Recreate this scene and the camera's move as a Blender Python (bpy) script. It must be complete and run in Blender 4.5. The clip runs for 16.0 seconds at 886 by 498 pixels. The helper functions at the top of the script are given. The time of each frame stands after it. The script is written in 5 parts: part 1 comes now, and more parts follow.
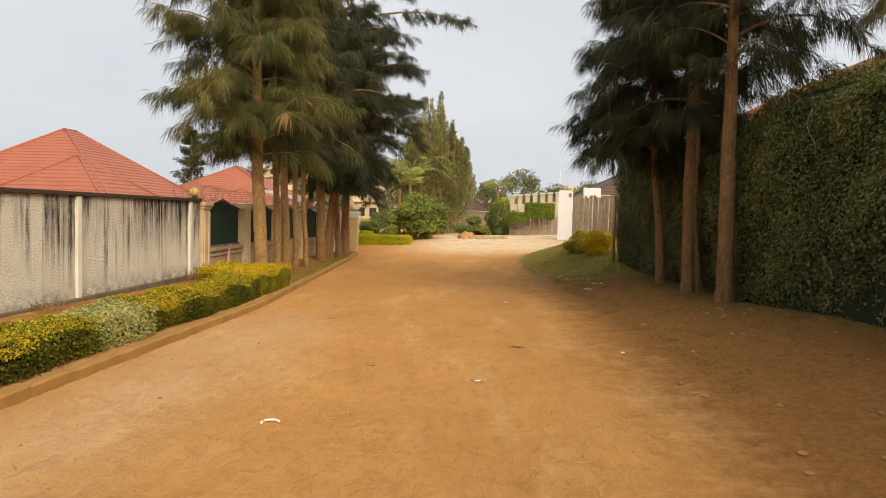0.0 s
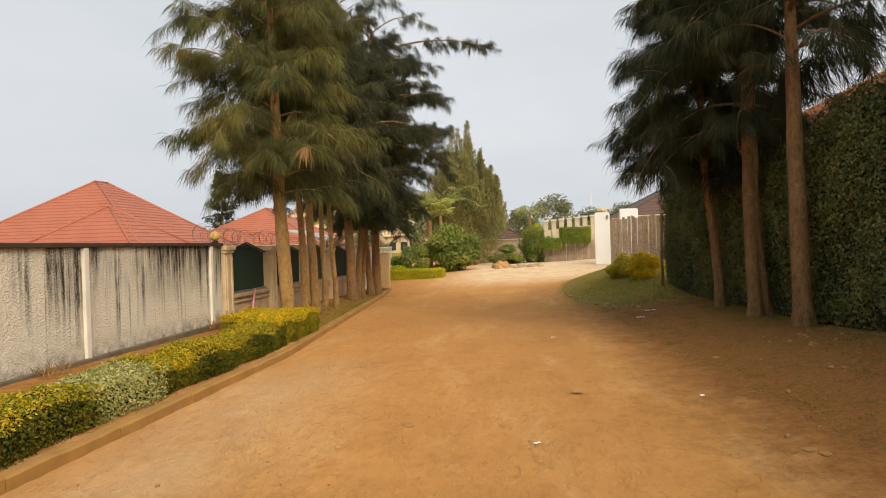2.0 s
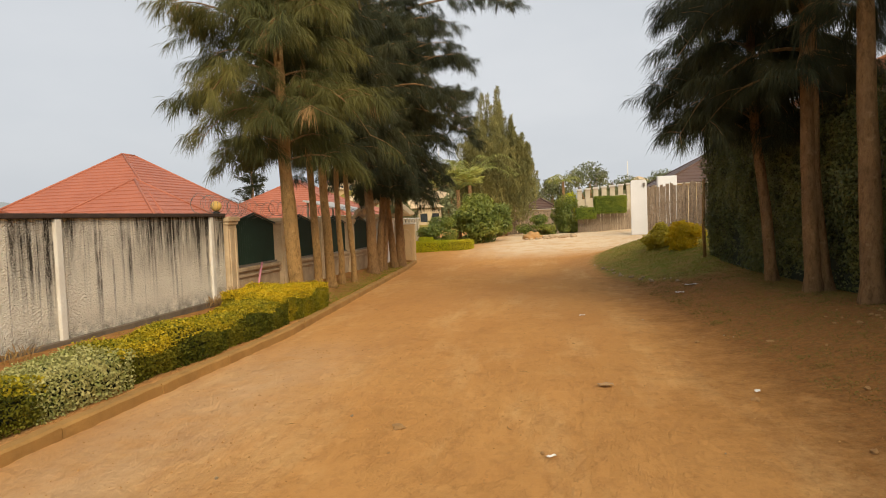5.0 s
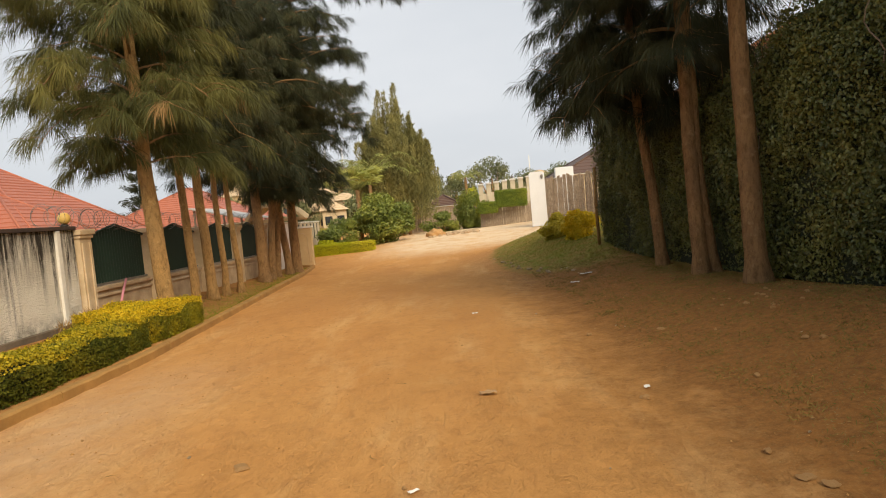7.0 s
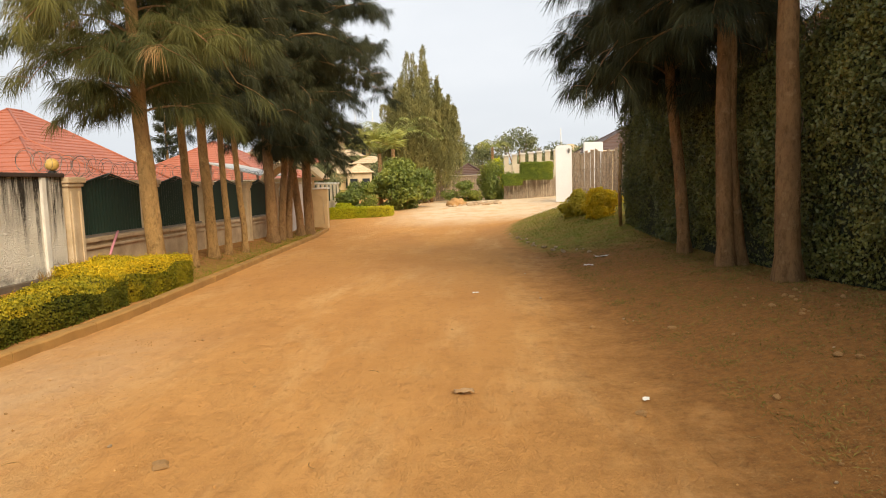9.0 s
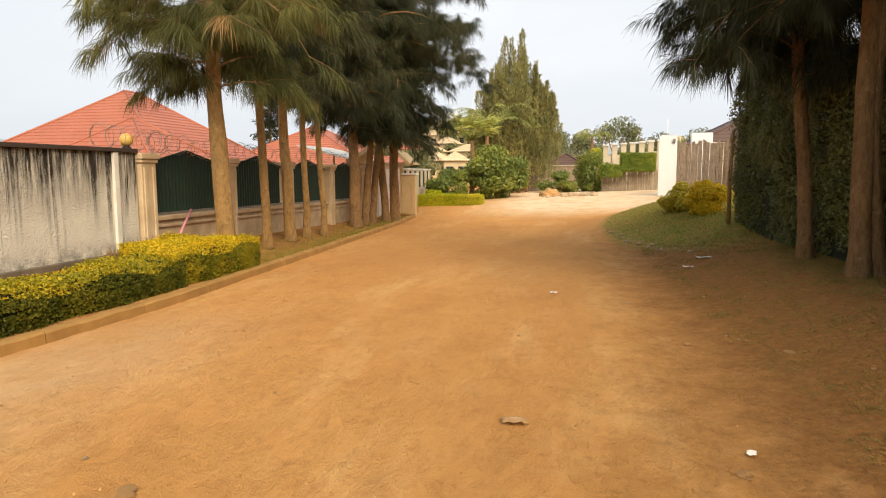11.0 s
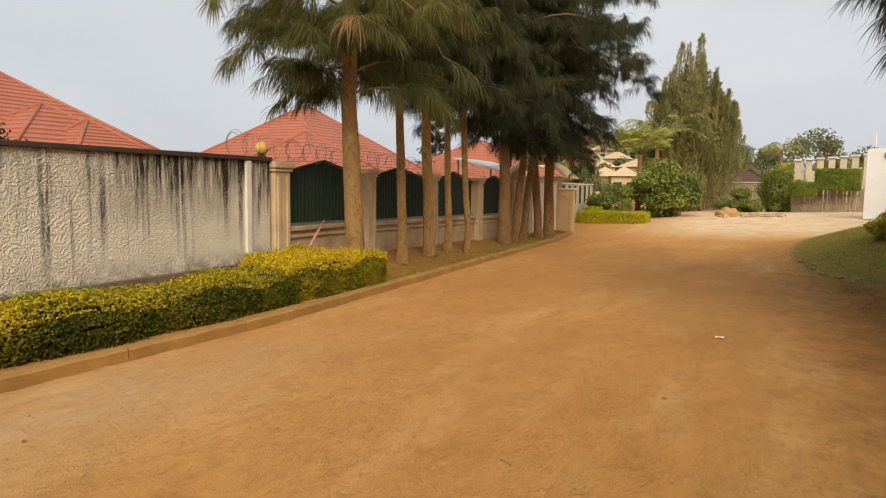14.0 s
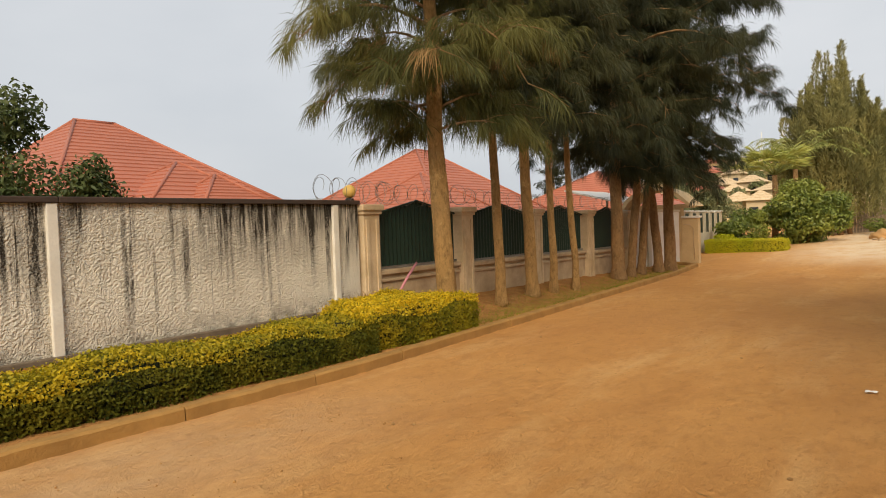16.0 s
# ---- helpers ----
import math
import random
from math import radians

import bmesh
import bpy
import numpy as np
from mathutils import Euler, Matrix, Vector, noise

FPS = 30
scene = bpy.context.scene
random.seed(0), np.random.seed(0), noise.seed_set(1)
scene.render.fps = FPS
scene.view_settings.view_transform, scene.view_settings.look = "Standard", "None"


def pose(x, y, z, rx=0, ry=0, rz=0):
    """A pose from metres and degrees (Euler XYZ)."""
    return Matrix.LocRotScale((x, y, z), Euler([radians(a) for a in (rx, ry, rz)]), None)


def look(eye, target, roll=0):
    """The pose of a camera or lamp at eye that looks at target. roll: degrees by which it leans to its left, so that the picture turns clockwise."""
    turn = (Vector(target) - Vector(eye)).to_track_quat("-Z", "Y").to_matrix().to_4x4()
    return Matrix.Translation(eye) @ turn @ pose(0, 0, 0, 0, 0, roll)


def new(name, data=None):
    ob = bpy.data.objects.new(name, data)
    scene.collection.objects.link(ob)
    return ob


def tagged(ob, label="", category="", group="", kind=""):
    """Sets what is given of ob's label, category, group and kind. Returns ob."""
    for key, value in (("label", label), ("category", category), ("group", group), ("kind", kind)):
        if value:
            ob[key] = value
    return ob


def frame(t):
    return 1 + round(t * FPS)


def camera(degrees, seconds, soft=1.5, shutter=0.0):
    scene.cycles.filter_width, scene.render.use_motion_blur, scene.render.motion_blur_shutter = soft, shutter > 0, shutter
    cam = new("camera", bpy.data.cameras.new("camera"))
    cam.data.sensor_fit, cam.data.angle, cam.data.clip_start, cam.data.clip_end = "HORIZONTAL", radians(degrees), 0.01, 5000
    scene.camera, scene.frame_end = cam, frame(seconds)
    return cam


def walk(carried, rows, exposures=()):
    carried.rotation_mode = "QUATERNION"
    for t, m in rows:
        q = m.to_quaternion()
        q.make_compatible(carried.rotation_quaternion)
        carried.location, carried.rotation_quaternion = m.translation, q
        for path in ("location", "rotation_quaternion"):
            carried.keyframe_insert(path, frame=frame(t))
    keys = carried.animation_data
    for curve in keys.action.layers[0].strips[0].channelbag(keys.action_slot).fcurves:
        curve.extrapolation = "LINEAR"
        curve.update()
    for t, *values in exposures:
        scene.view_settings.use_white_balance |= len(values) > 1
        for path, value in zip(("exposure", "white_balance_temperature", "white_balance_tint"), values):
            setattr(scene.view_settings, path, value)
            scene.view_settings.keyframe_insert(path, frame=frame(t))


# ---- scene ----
cam = camera(67.86, 16.0, 1.0)
ROWS = [
    (0.0, -0.060, 0.087, 1.667, 3.09, -3.04, -1.42),
    (0.5, -0.113, 0.423, 1.671, 3.84, -2.11, -1.08),
    (1.0, -0.132, 0.689, 1.668, 2.06, -0.48, 0.61),
    (1.5, -0.158, 0.856, 1.659, 1.76, -0.63, 1.30),
    (2.0, -0.205, 1.141, 1.681, 5.80, -0.35, 1.83),
    (2.5, -0.225, 1.375, 1.670, 7.86, -0.10, 1.40),
    (3.0, -0.220, 1.644, 1.641, 12.12, -0.91, 2.60),
    (5.5, 0.067, 2.528, 1.618, 8.26, -2.78, 2.17),
    (6.0, 0.154, 2.761, 1.611, 7.05, -2.09, 2.85),
    (6.5, 0.256, 2.969, 1.589, 2.13, -1.29, 5.33),
    (7.0, 0.359, 3.137, 1.549, 0.91, -3.24, 5.14),
    (7.5, 0.439, 3.252, 1.554, 1.27, -3.78, 1.90),
    (8.0, 0.531, 3.448, 1.552, 2.35, -5.95, 1.44),
    (10.5, 0.879, 4.635, 1.501, 8.82, -5.66, 0.69),
    (11.0, 0.907, 4.888, 1.471, 11.88, -6.61, 0.16),
    (11.5, 0.901, 5.140, 1.480, 12.48, -5.57, 0.28),
    (12.0, 0.898, 5.374, 1.462, 13.97, -5.41, 1.88),
    (12.5, 0.890, 5.649, 1.431, 21.42, -4.89, 1.93),
    (13.0, 0.944, 5.899, 1.451, 26.34, -4.53, -0.14),
    (13.5, 0.965, 6.038, 1.451, 26.11, -5.19, 0.07),
    (14.0, 0.952, 6.183, 1.439, 26.25, -5.40, -0.72),
    (14.5, 0.971, 6.379, 1.450, 26.45, -3.71, 0.65),
    (15.0, 0.979, 6.558, 1.454, 27.11, -3.02, 2.57),
    (15.5, 0.985, 6.788, 1.443, 32.18, -2.38, 3.48),
    (16.0, 1.029, 7.017, 1.440, 36.89, -2.08, 2.00),
]
EXPOSURES = [(0.0, 0.03), (1.5, 0.0), (3.0, 0.0), (5.5, -0.12), (7.0, 0.03), (8.0, 0.15), (10.5, 0.33), (11.0, 0.32), (12.5, 0.10), (14.0, -0.08), (16.0, -0.09)]
walk(cam, [(t, pose(x, y, z, 90 + pitch, roll, yaw)) for t, x, y, z, yaw, pitch, roll in ROWS], EXPOSURES)

# ---------- world, sun ----------
EL, AZ = radians(37), radians(150)          # sun height, and its bearing from +y towards +x
world = bpy.data.worlds.new("overcast_sky")
scene.world = world
world.use_nodes = True
wn, wl = world.node_tree.nodes, world.node_tree.links
wn.clear()
sky = wn.new("ShaderNodeTexSky")
sky.sky_type, sky.sun_disc, sky.sun_elevation, sky.sun_rotation = "NISHITA", False, EL, AZ
sky.air_density, sky.dust_density = 1.0, 6.0
sky_dim = wn.new("ShaderNodeVectorMath")
sky_dim.operation = "SCALE"
sky_dim.inputs["Scale"].default_value = 0.08
cloud_co = wn.new("ShaderNodeTexCoord")
cloud_map = wn.new("ShaderNodeMapping")
cloud_map.inputs["Scale"].default_value = (1.0, 1.0, 2.6)
cloud = wn.new("ShaderNodeTexNoise")
cloud.inputs["Scale"].default_value, cloud.inputs["Detail"].default_value = 1.7, 5
cloud_ramp = wn.new("ShaderNodeValToRGB")
cloud_ramp.color_ramp.elements[0].position, cloud_ramp.color_ramp.elements[0].color = 0.3, (0.68, 0.72, 0.765, 1)
cloud_ramp.color_ramp.elements[1].position, cloud_ramp.color_ramp.elements[1].color = 0.75, (0.85, 0.87, 0.895, 1)
cloud_mix = wn.new("ShaderNodeMix")
cloud_mix.data_type = "RGBA"
cloud_mix.inputs["Factor"].default_value = 0.88
back = wn.new("ShaderNodeBackground")
back.inputs["Strength"].default_value = 1.0
wout = wn.new("ShaderNodeOutputWorld")
wl.new(sky.outputs["Color"], sky_dim.inputs[0])
wl.new(cloud_co.outputs["Generated"], cloud_map.inputs["Vector"])
wl.new(cloud_map.outputs["Vector"], cloud.inputs["Vector"])
wl.new(cloud.outputs["Fac"], cloud_ramp.inputs["Fac"])
wl.new(sky_dim.outputs["Vector"], cloud_mix.inputs["A"])
wl.new(cloud_ramp.outputs["Color"], cloud_mix.inputs["B"])
wl.new(cloud_mix.outputs["Result"], back.inputs["Color"])
wl.new(back.outputs["Background"], wout.inputs["Surface"])
sun_data = bpy.data.lights.new("sun", "SUN")
sun_data.energy, sun_data.angle, sun_data.color = 3.75, radians(36), (1.0, 0.84, 0.60)
sun = new("sun", sun_data)
sun.matrix_world = look((30 * math.sin(AZ), 30 * math.cos(AZ), 30 * math.tan(EL)), (0, 0, 0))


# ---------- materials ----------
class Nodes:
    """A node material with a Principled shader and a few short calls."""

    def __init__(self, name, rough=0.8, metal=0.0, spec=0.3):
        self.m = bpy.data.materials.new(name)
        self.m.use_nodes = True
        self.t = self.m.node_tree
        self.p = self.t.nodes["Principled BSDF"]
        self.p.inputs["Roughness"].default_value = rough
        self.p.inputs["Metallic"].default_value = metal
        self.p.inputs["Specular IOR Level"].default_value = spec
        self.co = self.t.nodes.new("ShaderNodeTexCoord").outputs["Object"]

    def link(self, a, b):
        self.t.links.new(a, b)

    def noise(self, scale, detail=4, rough=0.6, stretch=None, lo=0.3, hi=0.7):
        n = self.t.nodes.new("ShaderNodeTexNoise")
        n.inputs["Scale"].default_value, n.inputs["Detail"].default_value, n.inputs["Roughness"].default_value = scale, detail, rough
        src = self.co
        if stretch:
            mp = self.t.nodes.new("ShaderNodeMapping")
            mp.inputs["Scale"].default_value = stretch
            self.link(self.co, mp.inputs["Vector"])
            src = mp.outputs["Vector"]
        self.link(src, n.inputs["Vector"])
        return self.span(n.outputs["Fac"], lo, hi)

    def span(self, value, lo, hi, a=0.0, b=1.0):
        r = self.t.nodes.new("ShaderNodeMapRange")
        r.inputs[1].default_value, r.inputs[2].default_value, r.inputs[3].default_value, r.inputs[4].default_value = lo, hi, a, b
        self.link(value, r.inputs[0])
        return r.outputs[0]

    def mix(self, fac, a, b):
        n = self.t.nodes.new("ShaderNodeMix")
        n.data_type = "RGBA"
        for value, key in ((fac, "Factor"), (a, "A"), (b, "B")):
            if isinstance(value, (int, float)):
                n.inputs[key].default_value = value
            elif isinstance(value, tuple):
                n.inputs[key].default_value = (*value, 1)
            else:
                self.link(value, n.inputs[key])
        return n.outputs["Result"]

    def times(self, a, b, op="MULTIPLY"):
        n = self.t.nodes.new("ShaderNodeMath")
        n.operation, n.use_clamp = op, True
        for k, value in enumerate((a, b)):
            if isinstance(value, (int, float)):
                n.inputs[k].default_value = value
            else:
                self.link(value, n.inputs[k])
        return n.outputs[0]

    def colour(self, value):
        if isinstance(value, tuple):
            self.p.inputs["Base Color"].default_value = (*value, 1)
        else:
            self.link(value, self.p.inputs["Base Color"])
        return self

    def bump(self, height, strength=0.5, distance=0.02):
        n = self.t.nodes.new("ShaderNodeBump")
        n.inputs["Strength"].default_value, n.inputs["Distance"].default_value = strength, distance
        self.link(height, n.inputs["Height"])
        self.link(n.outputs["Normal"], self.p.inputs["Normal"])
        return self

    def island(self):
        return self.t.nodes.new("ShaderNodeNewGeometry").outputs["Random Per Island"]

    def each(self):
        return self.t.nodes.new("ShaderNodeObjectInfo").outputs["Random"]

    def axis(self, k):
        n = self.t.nodes.new("ShaderNodeSeparateXYZ")
        self.link(self.co, n.inputs[0])
        return n.outputs[k]


def plain(name, a, b, scale=3.0, fine=60.0, rough=0.8, bump=0.3, depth=0.004, metal=0.0, spec=0.3):
    """Two tones at two scales with a fine relief."""
    n = Nodes(name, rough, metal, spec)
    big = n.mix(n.noise(scale), a, b)
    dark = tuple(v * 0.72 for v in a)
    n.colour(n.mix(n.times(n.noise(fine, 3, 0.7, lo=0.45, hi=0.75), 0.45), big, dark))
    n.bump(n.noise(fine, 5, 0.7, lo=0.2, hi=0.8), bump, depth)
    return n.m


def leafy(name, a, b, c, rough=0.6, glow=0.25, patch=0.9, spec=0.25):
    """Leaves: a, b at random, patches of c; part of the light passes through."""
    n = Nodes(name, rough, 0.0, spec)
    col = n.mix(n.island(), a, b)
    col = n.mix(n.noise(patch, 3, 0.6, lo=0.42, hi=0.68), col, c)
    n.colour(col)
    tr = n.t.nodes.new("ShaderNodeBsdfTranslucent")
    n.link(col, tr.inputs["Color"])
    mx = n.t.nodes.new("ShaderNodeMixShader")
    mx.inputs[0].default_value = glow
    n.link(n.p.outputs[0], mx.inputs[1])
    n.link(tr.outputs[0], mx.inputs[2])
    n.link(mx.outputs[0], n.t.nodes["Material Output"].inputs["Surface"])
    return n.m


def ground_material():
    n = Nodes("laterite_ground", 0.95, 0.0, 0.12)
    at = n.t.nodes.new("ShaderNodeVertexColor")
    at.layer_name = "cover"
    sp = n.t.nodes.new("ShaderNodeSeparateColor")
    n.link(at.outputs["Color"], sp.inputs[0])
    grass, pale, shade_litter = sp.outputs[0], sp.outputs[1], sp.outputs[2]
    dirt = n.mix(n.noise(0.35, 5, 0.6, lo=0.35, hi=0.68), (0.655, 0.335, 0.108), (0.57, 0.275, 0.083))
    dirt = n.mix(n.noise(1.1, 6, 0.7, (1.0, 0.22, 1.0), 0.5, 0.72), dirt, (0.73, 0.43, 0.175))
    dirt = n.mix(n.times(n.noise(0.9, 6, 0.75, (0.9, 0.35, 1.0), 0.54, 0.74), 0.5), dirt, (0.38, 0.165, 0.05))
    dirt = n.mix(n.times(n.noise(4.5, 6, 0.72, (1.0, 0.6, 1.0), 0.53, 0.68), 0.36), dirt, (0.40, 0.18, 0.055))
    dirt = n.mix(n.times(n.noise(2.6, 6, 0.7, (0.5, 1.0, 1.0), 0.55, 0.75), 0.4), dirt, (0.72, 0.42, 0.16))
    # two sets of darker streaks paint the shading of small ledges and scuffs
    dirt = n.mix(n.times(n.noise(7.0, 6, 0.7, (1.0, 0.45, 1.0), 0.55, 0.60), 0.24), dirt, (0.47, 0.22, 0.075))
    dirt = n.mix(n.times(n.noise(16.0, 6, 0.7, (1.0, 0.45, 1.0), 0.58, 0.62), 0.32), dirt, (0.43, 0.20, 0.068))
    dirt = n.mix(n.times(n.noise(24, 5, 0.75, lo=0.5, hi=0.75), 0.15), dirt, (0.36, 0.17, 0.055))
    dirt = n.mix(n.times(n.noise(160, 2, 0.5, lo=0.62, hi=0.72), 0.22), dirt, (0.70, 0.44, 0.20))
    y = n.axis(1)
    band = n.times(n.times(n.span(y, 8.0, 17.0), n.span(y, 36.0, 27.0)), n.noise(0.55, 5, 0.65, (1.0, 0.4, 1.0), 0.34, 0.60))
    dirt = n.mix(n.times(band, 0.3), dirt, (0.45, 0.205, 0.078))
    dirt = n.mix(n.times(n.noise(75, 4, 0.75, lo=0.48, hi=0.7), 0.13), dirt, (0.40, 0.19, 0.06))
    dirt = n.mix(n.times(pale, n.noise(1.4, 5, 0.7, lo=0.15, hi=0.55)), dirt, (0.78, 0.61, 0.41))
    # littered brown soil, darkened to paint the shade of hedge and trees
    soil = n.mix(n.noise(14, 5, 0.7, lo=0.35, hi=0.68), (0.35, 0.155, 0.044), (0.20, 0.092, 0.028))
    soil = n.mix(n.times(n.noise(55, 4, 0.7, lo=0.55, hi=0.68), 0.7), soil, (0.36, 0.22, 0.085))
    edge = n.times(shade_litter, n.span(n.noise(3.0, 6, 0.75, lo=0.2, hi=0.8), 0.0, 1.0, -0.35, 0.35), "ADD")
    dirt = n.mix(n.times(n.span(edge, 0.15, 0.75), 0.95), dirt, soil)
    lawn = n.mix(n.noise(3.5, 6, 0.7, lo=0.36, hi=0.62), (0.20, 0.215, 0.026), (0.36, 0.215, 0.065))
    lawn = n.mix(n.times(n.noise(90, 3, 0.7, lo=0.45, hi=0.7), 0.6), lawn, (0.13, 0.15, 0.025))
    gedge = n.times(grass, n.span(n.noise(5.0, 6, 0.75, lo=0.2, hi=0.8), 0.0, 1.0, -0.4, 0.4), "ADD")
    n.colour(n.mix(n.span(gedge, 0.3, 0.7), dirt, lawn))
    ledge = n.times(n.noise(6.0, 5, 0.65, (1.0, 0.42, 1.0), 0.50, 0.56), n.noise(13.0, 5, 0.65, (1.0, 0.5, 1.0), 0.53, 0.58), "ADD")
    scuff = n.noise(3.2, 6, 0.7, (1.0, 0.55, 1.0), 0.2, 0.8)
    h = n.times(n.times(n.noise(30, 6, 0.75, lo=0.2, hi=0.8), 0.5), n.times(n.times(n.noise(9, 6, 0.7, lo=0.2, hi=0.8), 0.4), n.times(n.times(scuff, 0.5), n.times(ledge, 0.38), "ADD"), "ADD"), "ADD")
    n.bump(n.times(n.times(h, 0.6), n.times(n.noise(95, 4, 0.7, lo=0.2, hi=0.8), 0.25), "ADD"), 1.0, 0.038)
    return n.m


def stucco_material():
    """Off-white roughcast with black weather stains that run down from the coping."""
    n = Nodes("stained_roughcast", 0.9, 0.0, 0.2)
    z = n.axis(2)
    base = n.mix(n.noise(1.6, 5, 0.65), (0.86, 0.80, 0.69), (0.75, 0.68, 0.57))
    streak = n.noise(4.3, 3, 0.6, (1.0, 1.0, 0.03), 0.505, 0.625)
    thin = n.noise(11.0, 3, 0.6, (1.0, 1.0, 0.022), 0.57, 0.66)
    broken = n.times(n.noise(16.0, 4, 0.7, (1.0, 1.0, 0.25), 0.25, 0.55), n.span(n.noise(48.0, 4, 0.7, lo=0.3, hi=0.62), 0, 1, 0.3, 1.0))
    reach = n.times(n.span(n.noise(1.9, 2, 0.5, (1.0, 1.0, 0.0), 0.35, 0.7), 0, 1, -0.45, 0.45), n.span(z, 0.0, 1.7), "ADD")
    run = n.times(n.times(n.times(streak, thin, "ADD"), broken), n.span(reach, 0.18, 0.6))
    patch = n.times(n.noise(0.8, 4, 0.6, (1.0, 1.0, 0.35), 0.42, 0.57), n.noise(14, 4, 0.75, (1.0, 1.0, 0.12), 0.3, 0.6))
    top = n.times(n.span(z, 0.75, 1.7), patch)
    foot = n.times(n.span(z, 0.5, 0.2), n.noise(5, 4, 0.7, lo=0.35, hi=0.65))
    col = n.mix(n.times(n.times(run, top, "ADD"), 1.0), base, (0.04, 0.034, 0.027))
    col = n.mix(n.times(foot, 0.75), col, (0.10, 0.085, 0.06))
    n.colour(col)
    v = n.t.nodes.new("ShaderNodeTexVoronoi")
    v.feature, v.inputs["Scale"].default_value = "SMOOTH_F1", 40
    warp = n.t.nodes.new("ShaderNodeTexNoise")
    warp.inputs["Scale"].default_value = 9
    add = n.t.nodes.new("ShaderNodeMix")
    add.data_type, add.blend_type = "RGBA", "ADD"
    add.inputs["Factor"].default_value = 0.09
    n.link(n.co, warp.inputs["Vector"])
    n.link(n.co, add.inputs["A"])
    n.link(warp.outputs["Color"], add.inputs["B"])
    n.link(add.outputs["Result"], v.inputs["Vector"])
    n.bump(n.times(n.span(v.outputs["Distance"], 0.0, 0.8, 0.0, 0.75), n.span(n.noise(60, 3, 0.6), 0, 1, 0, 0.3), "ADD"), 1.0, 0.033)
    return n.m


def bark_material(name, a, b):
    n = Nodes(name, 0.95, 0.0, 0.12)
    col = n.mix(n.noise(2.2, 5, 0.7, (1, 1, 0.6), 0.35, 0.65), a, b)
    col = n.mix(n.times(n.noise(16, 5, 0.8, (1, 1, 0.4), 0.46, 0.66), 0.75), col, tuple(v * 0.36 for v in a))
    col = n.mix(n.times(n.noise(7, 5, 0.75, lo=0.57, hi=0.66), 0.6), col, (a[0] * 1.15, a[1] * 1.3, a[2] * 1.5))
    n.colour(col)
    n.bump(n.noise(20, 6, 0.8, (1, 1, 0.4), 0.2, 0.8), 1.0, 0.06)
    return n.m


def tile_material(name, a, b):
    n = Nodes(name, 0.55, 0.0, 0.4)
    col = n.mix(n.noise(0.5, 5, 0.7), a, b)
    col = n.mix(n.times(n.noise(6, 4, 0.7, lo=0.5, hi=0.75), 0.5), col, tuple(v * 0.6 for v in a))
    n.colour(col)
    n.bump(n.noise(30, 3), 0.15, 0.004)
    return n.m


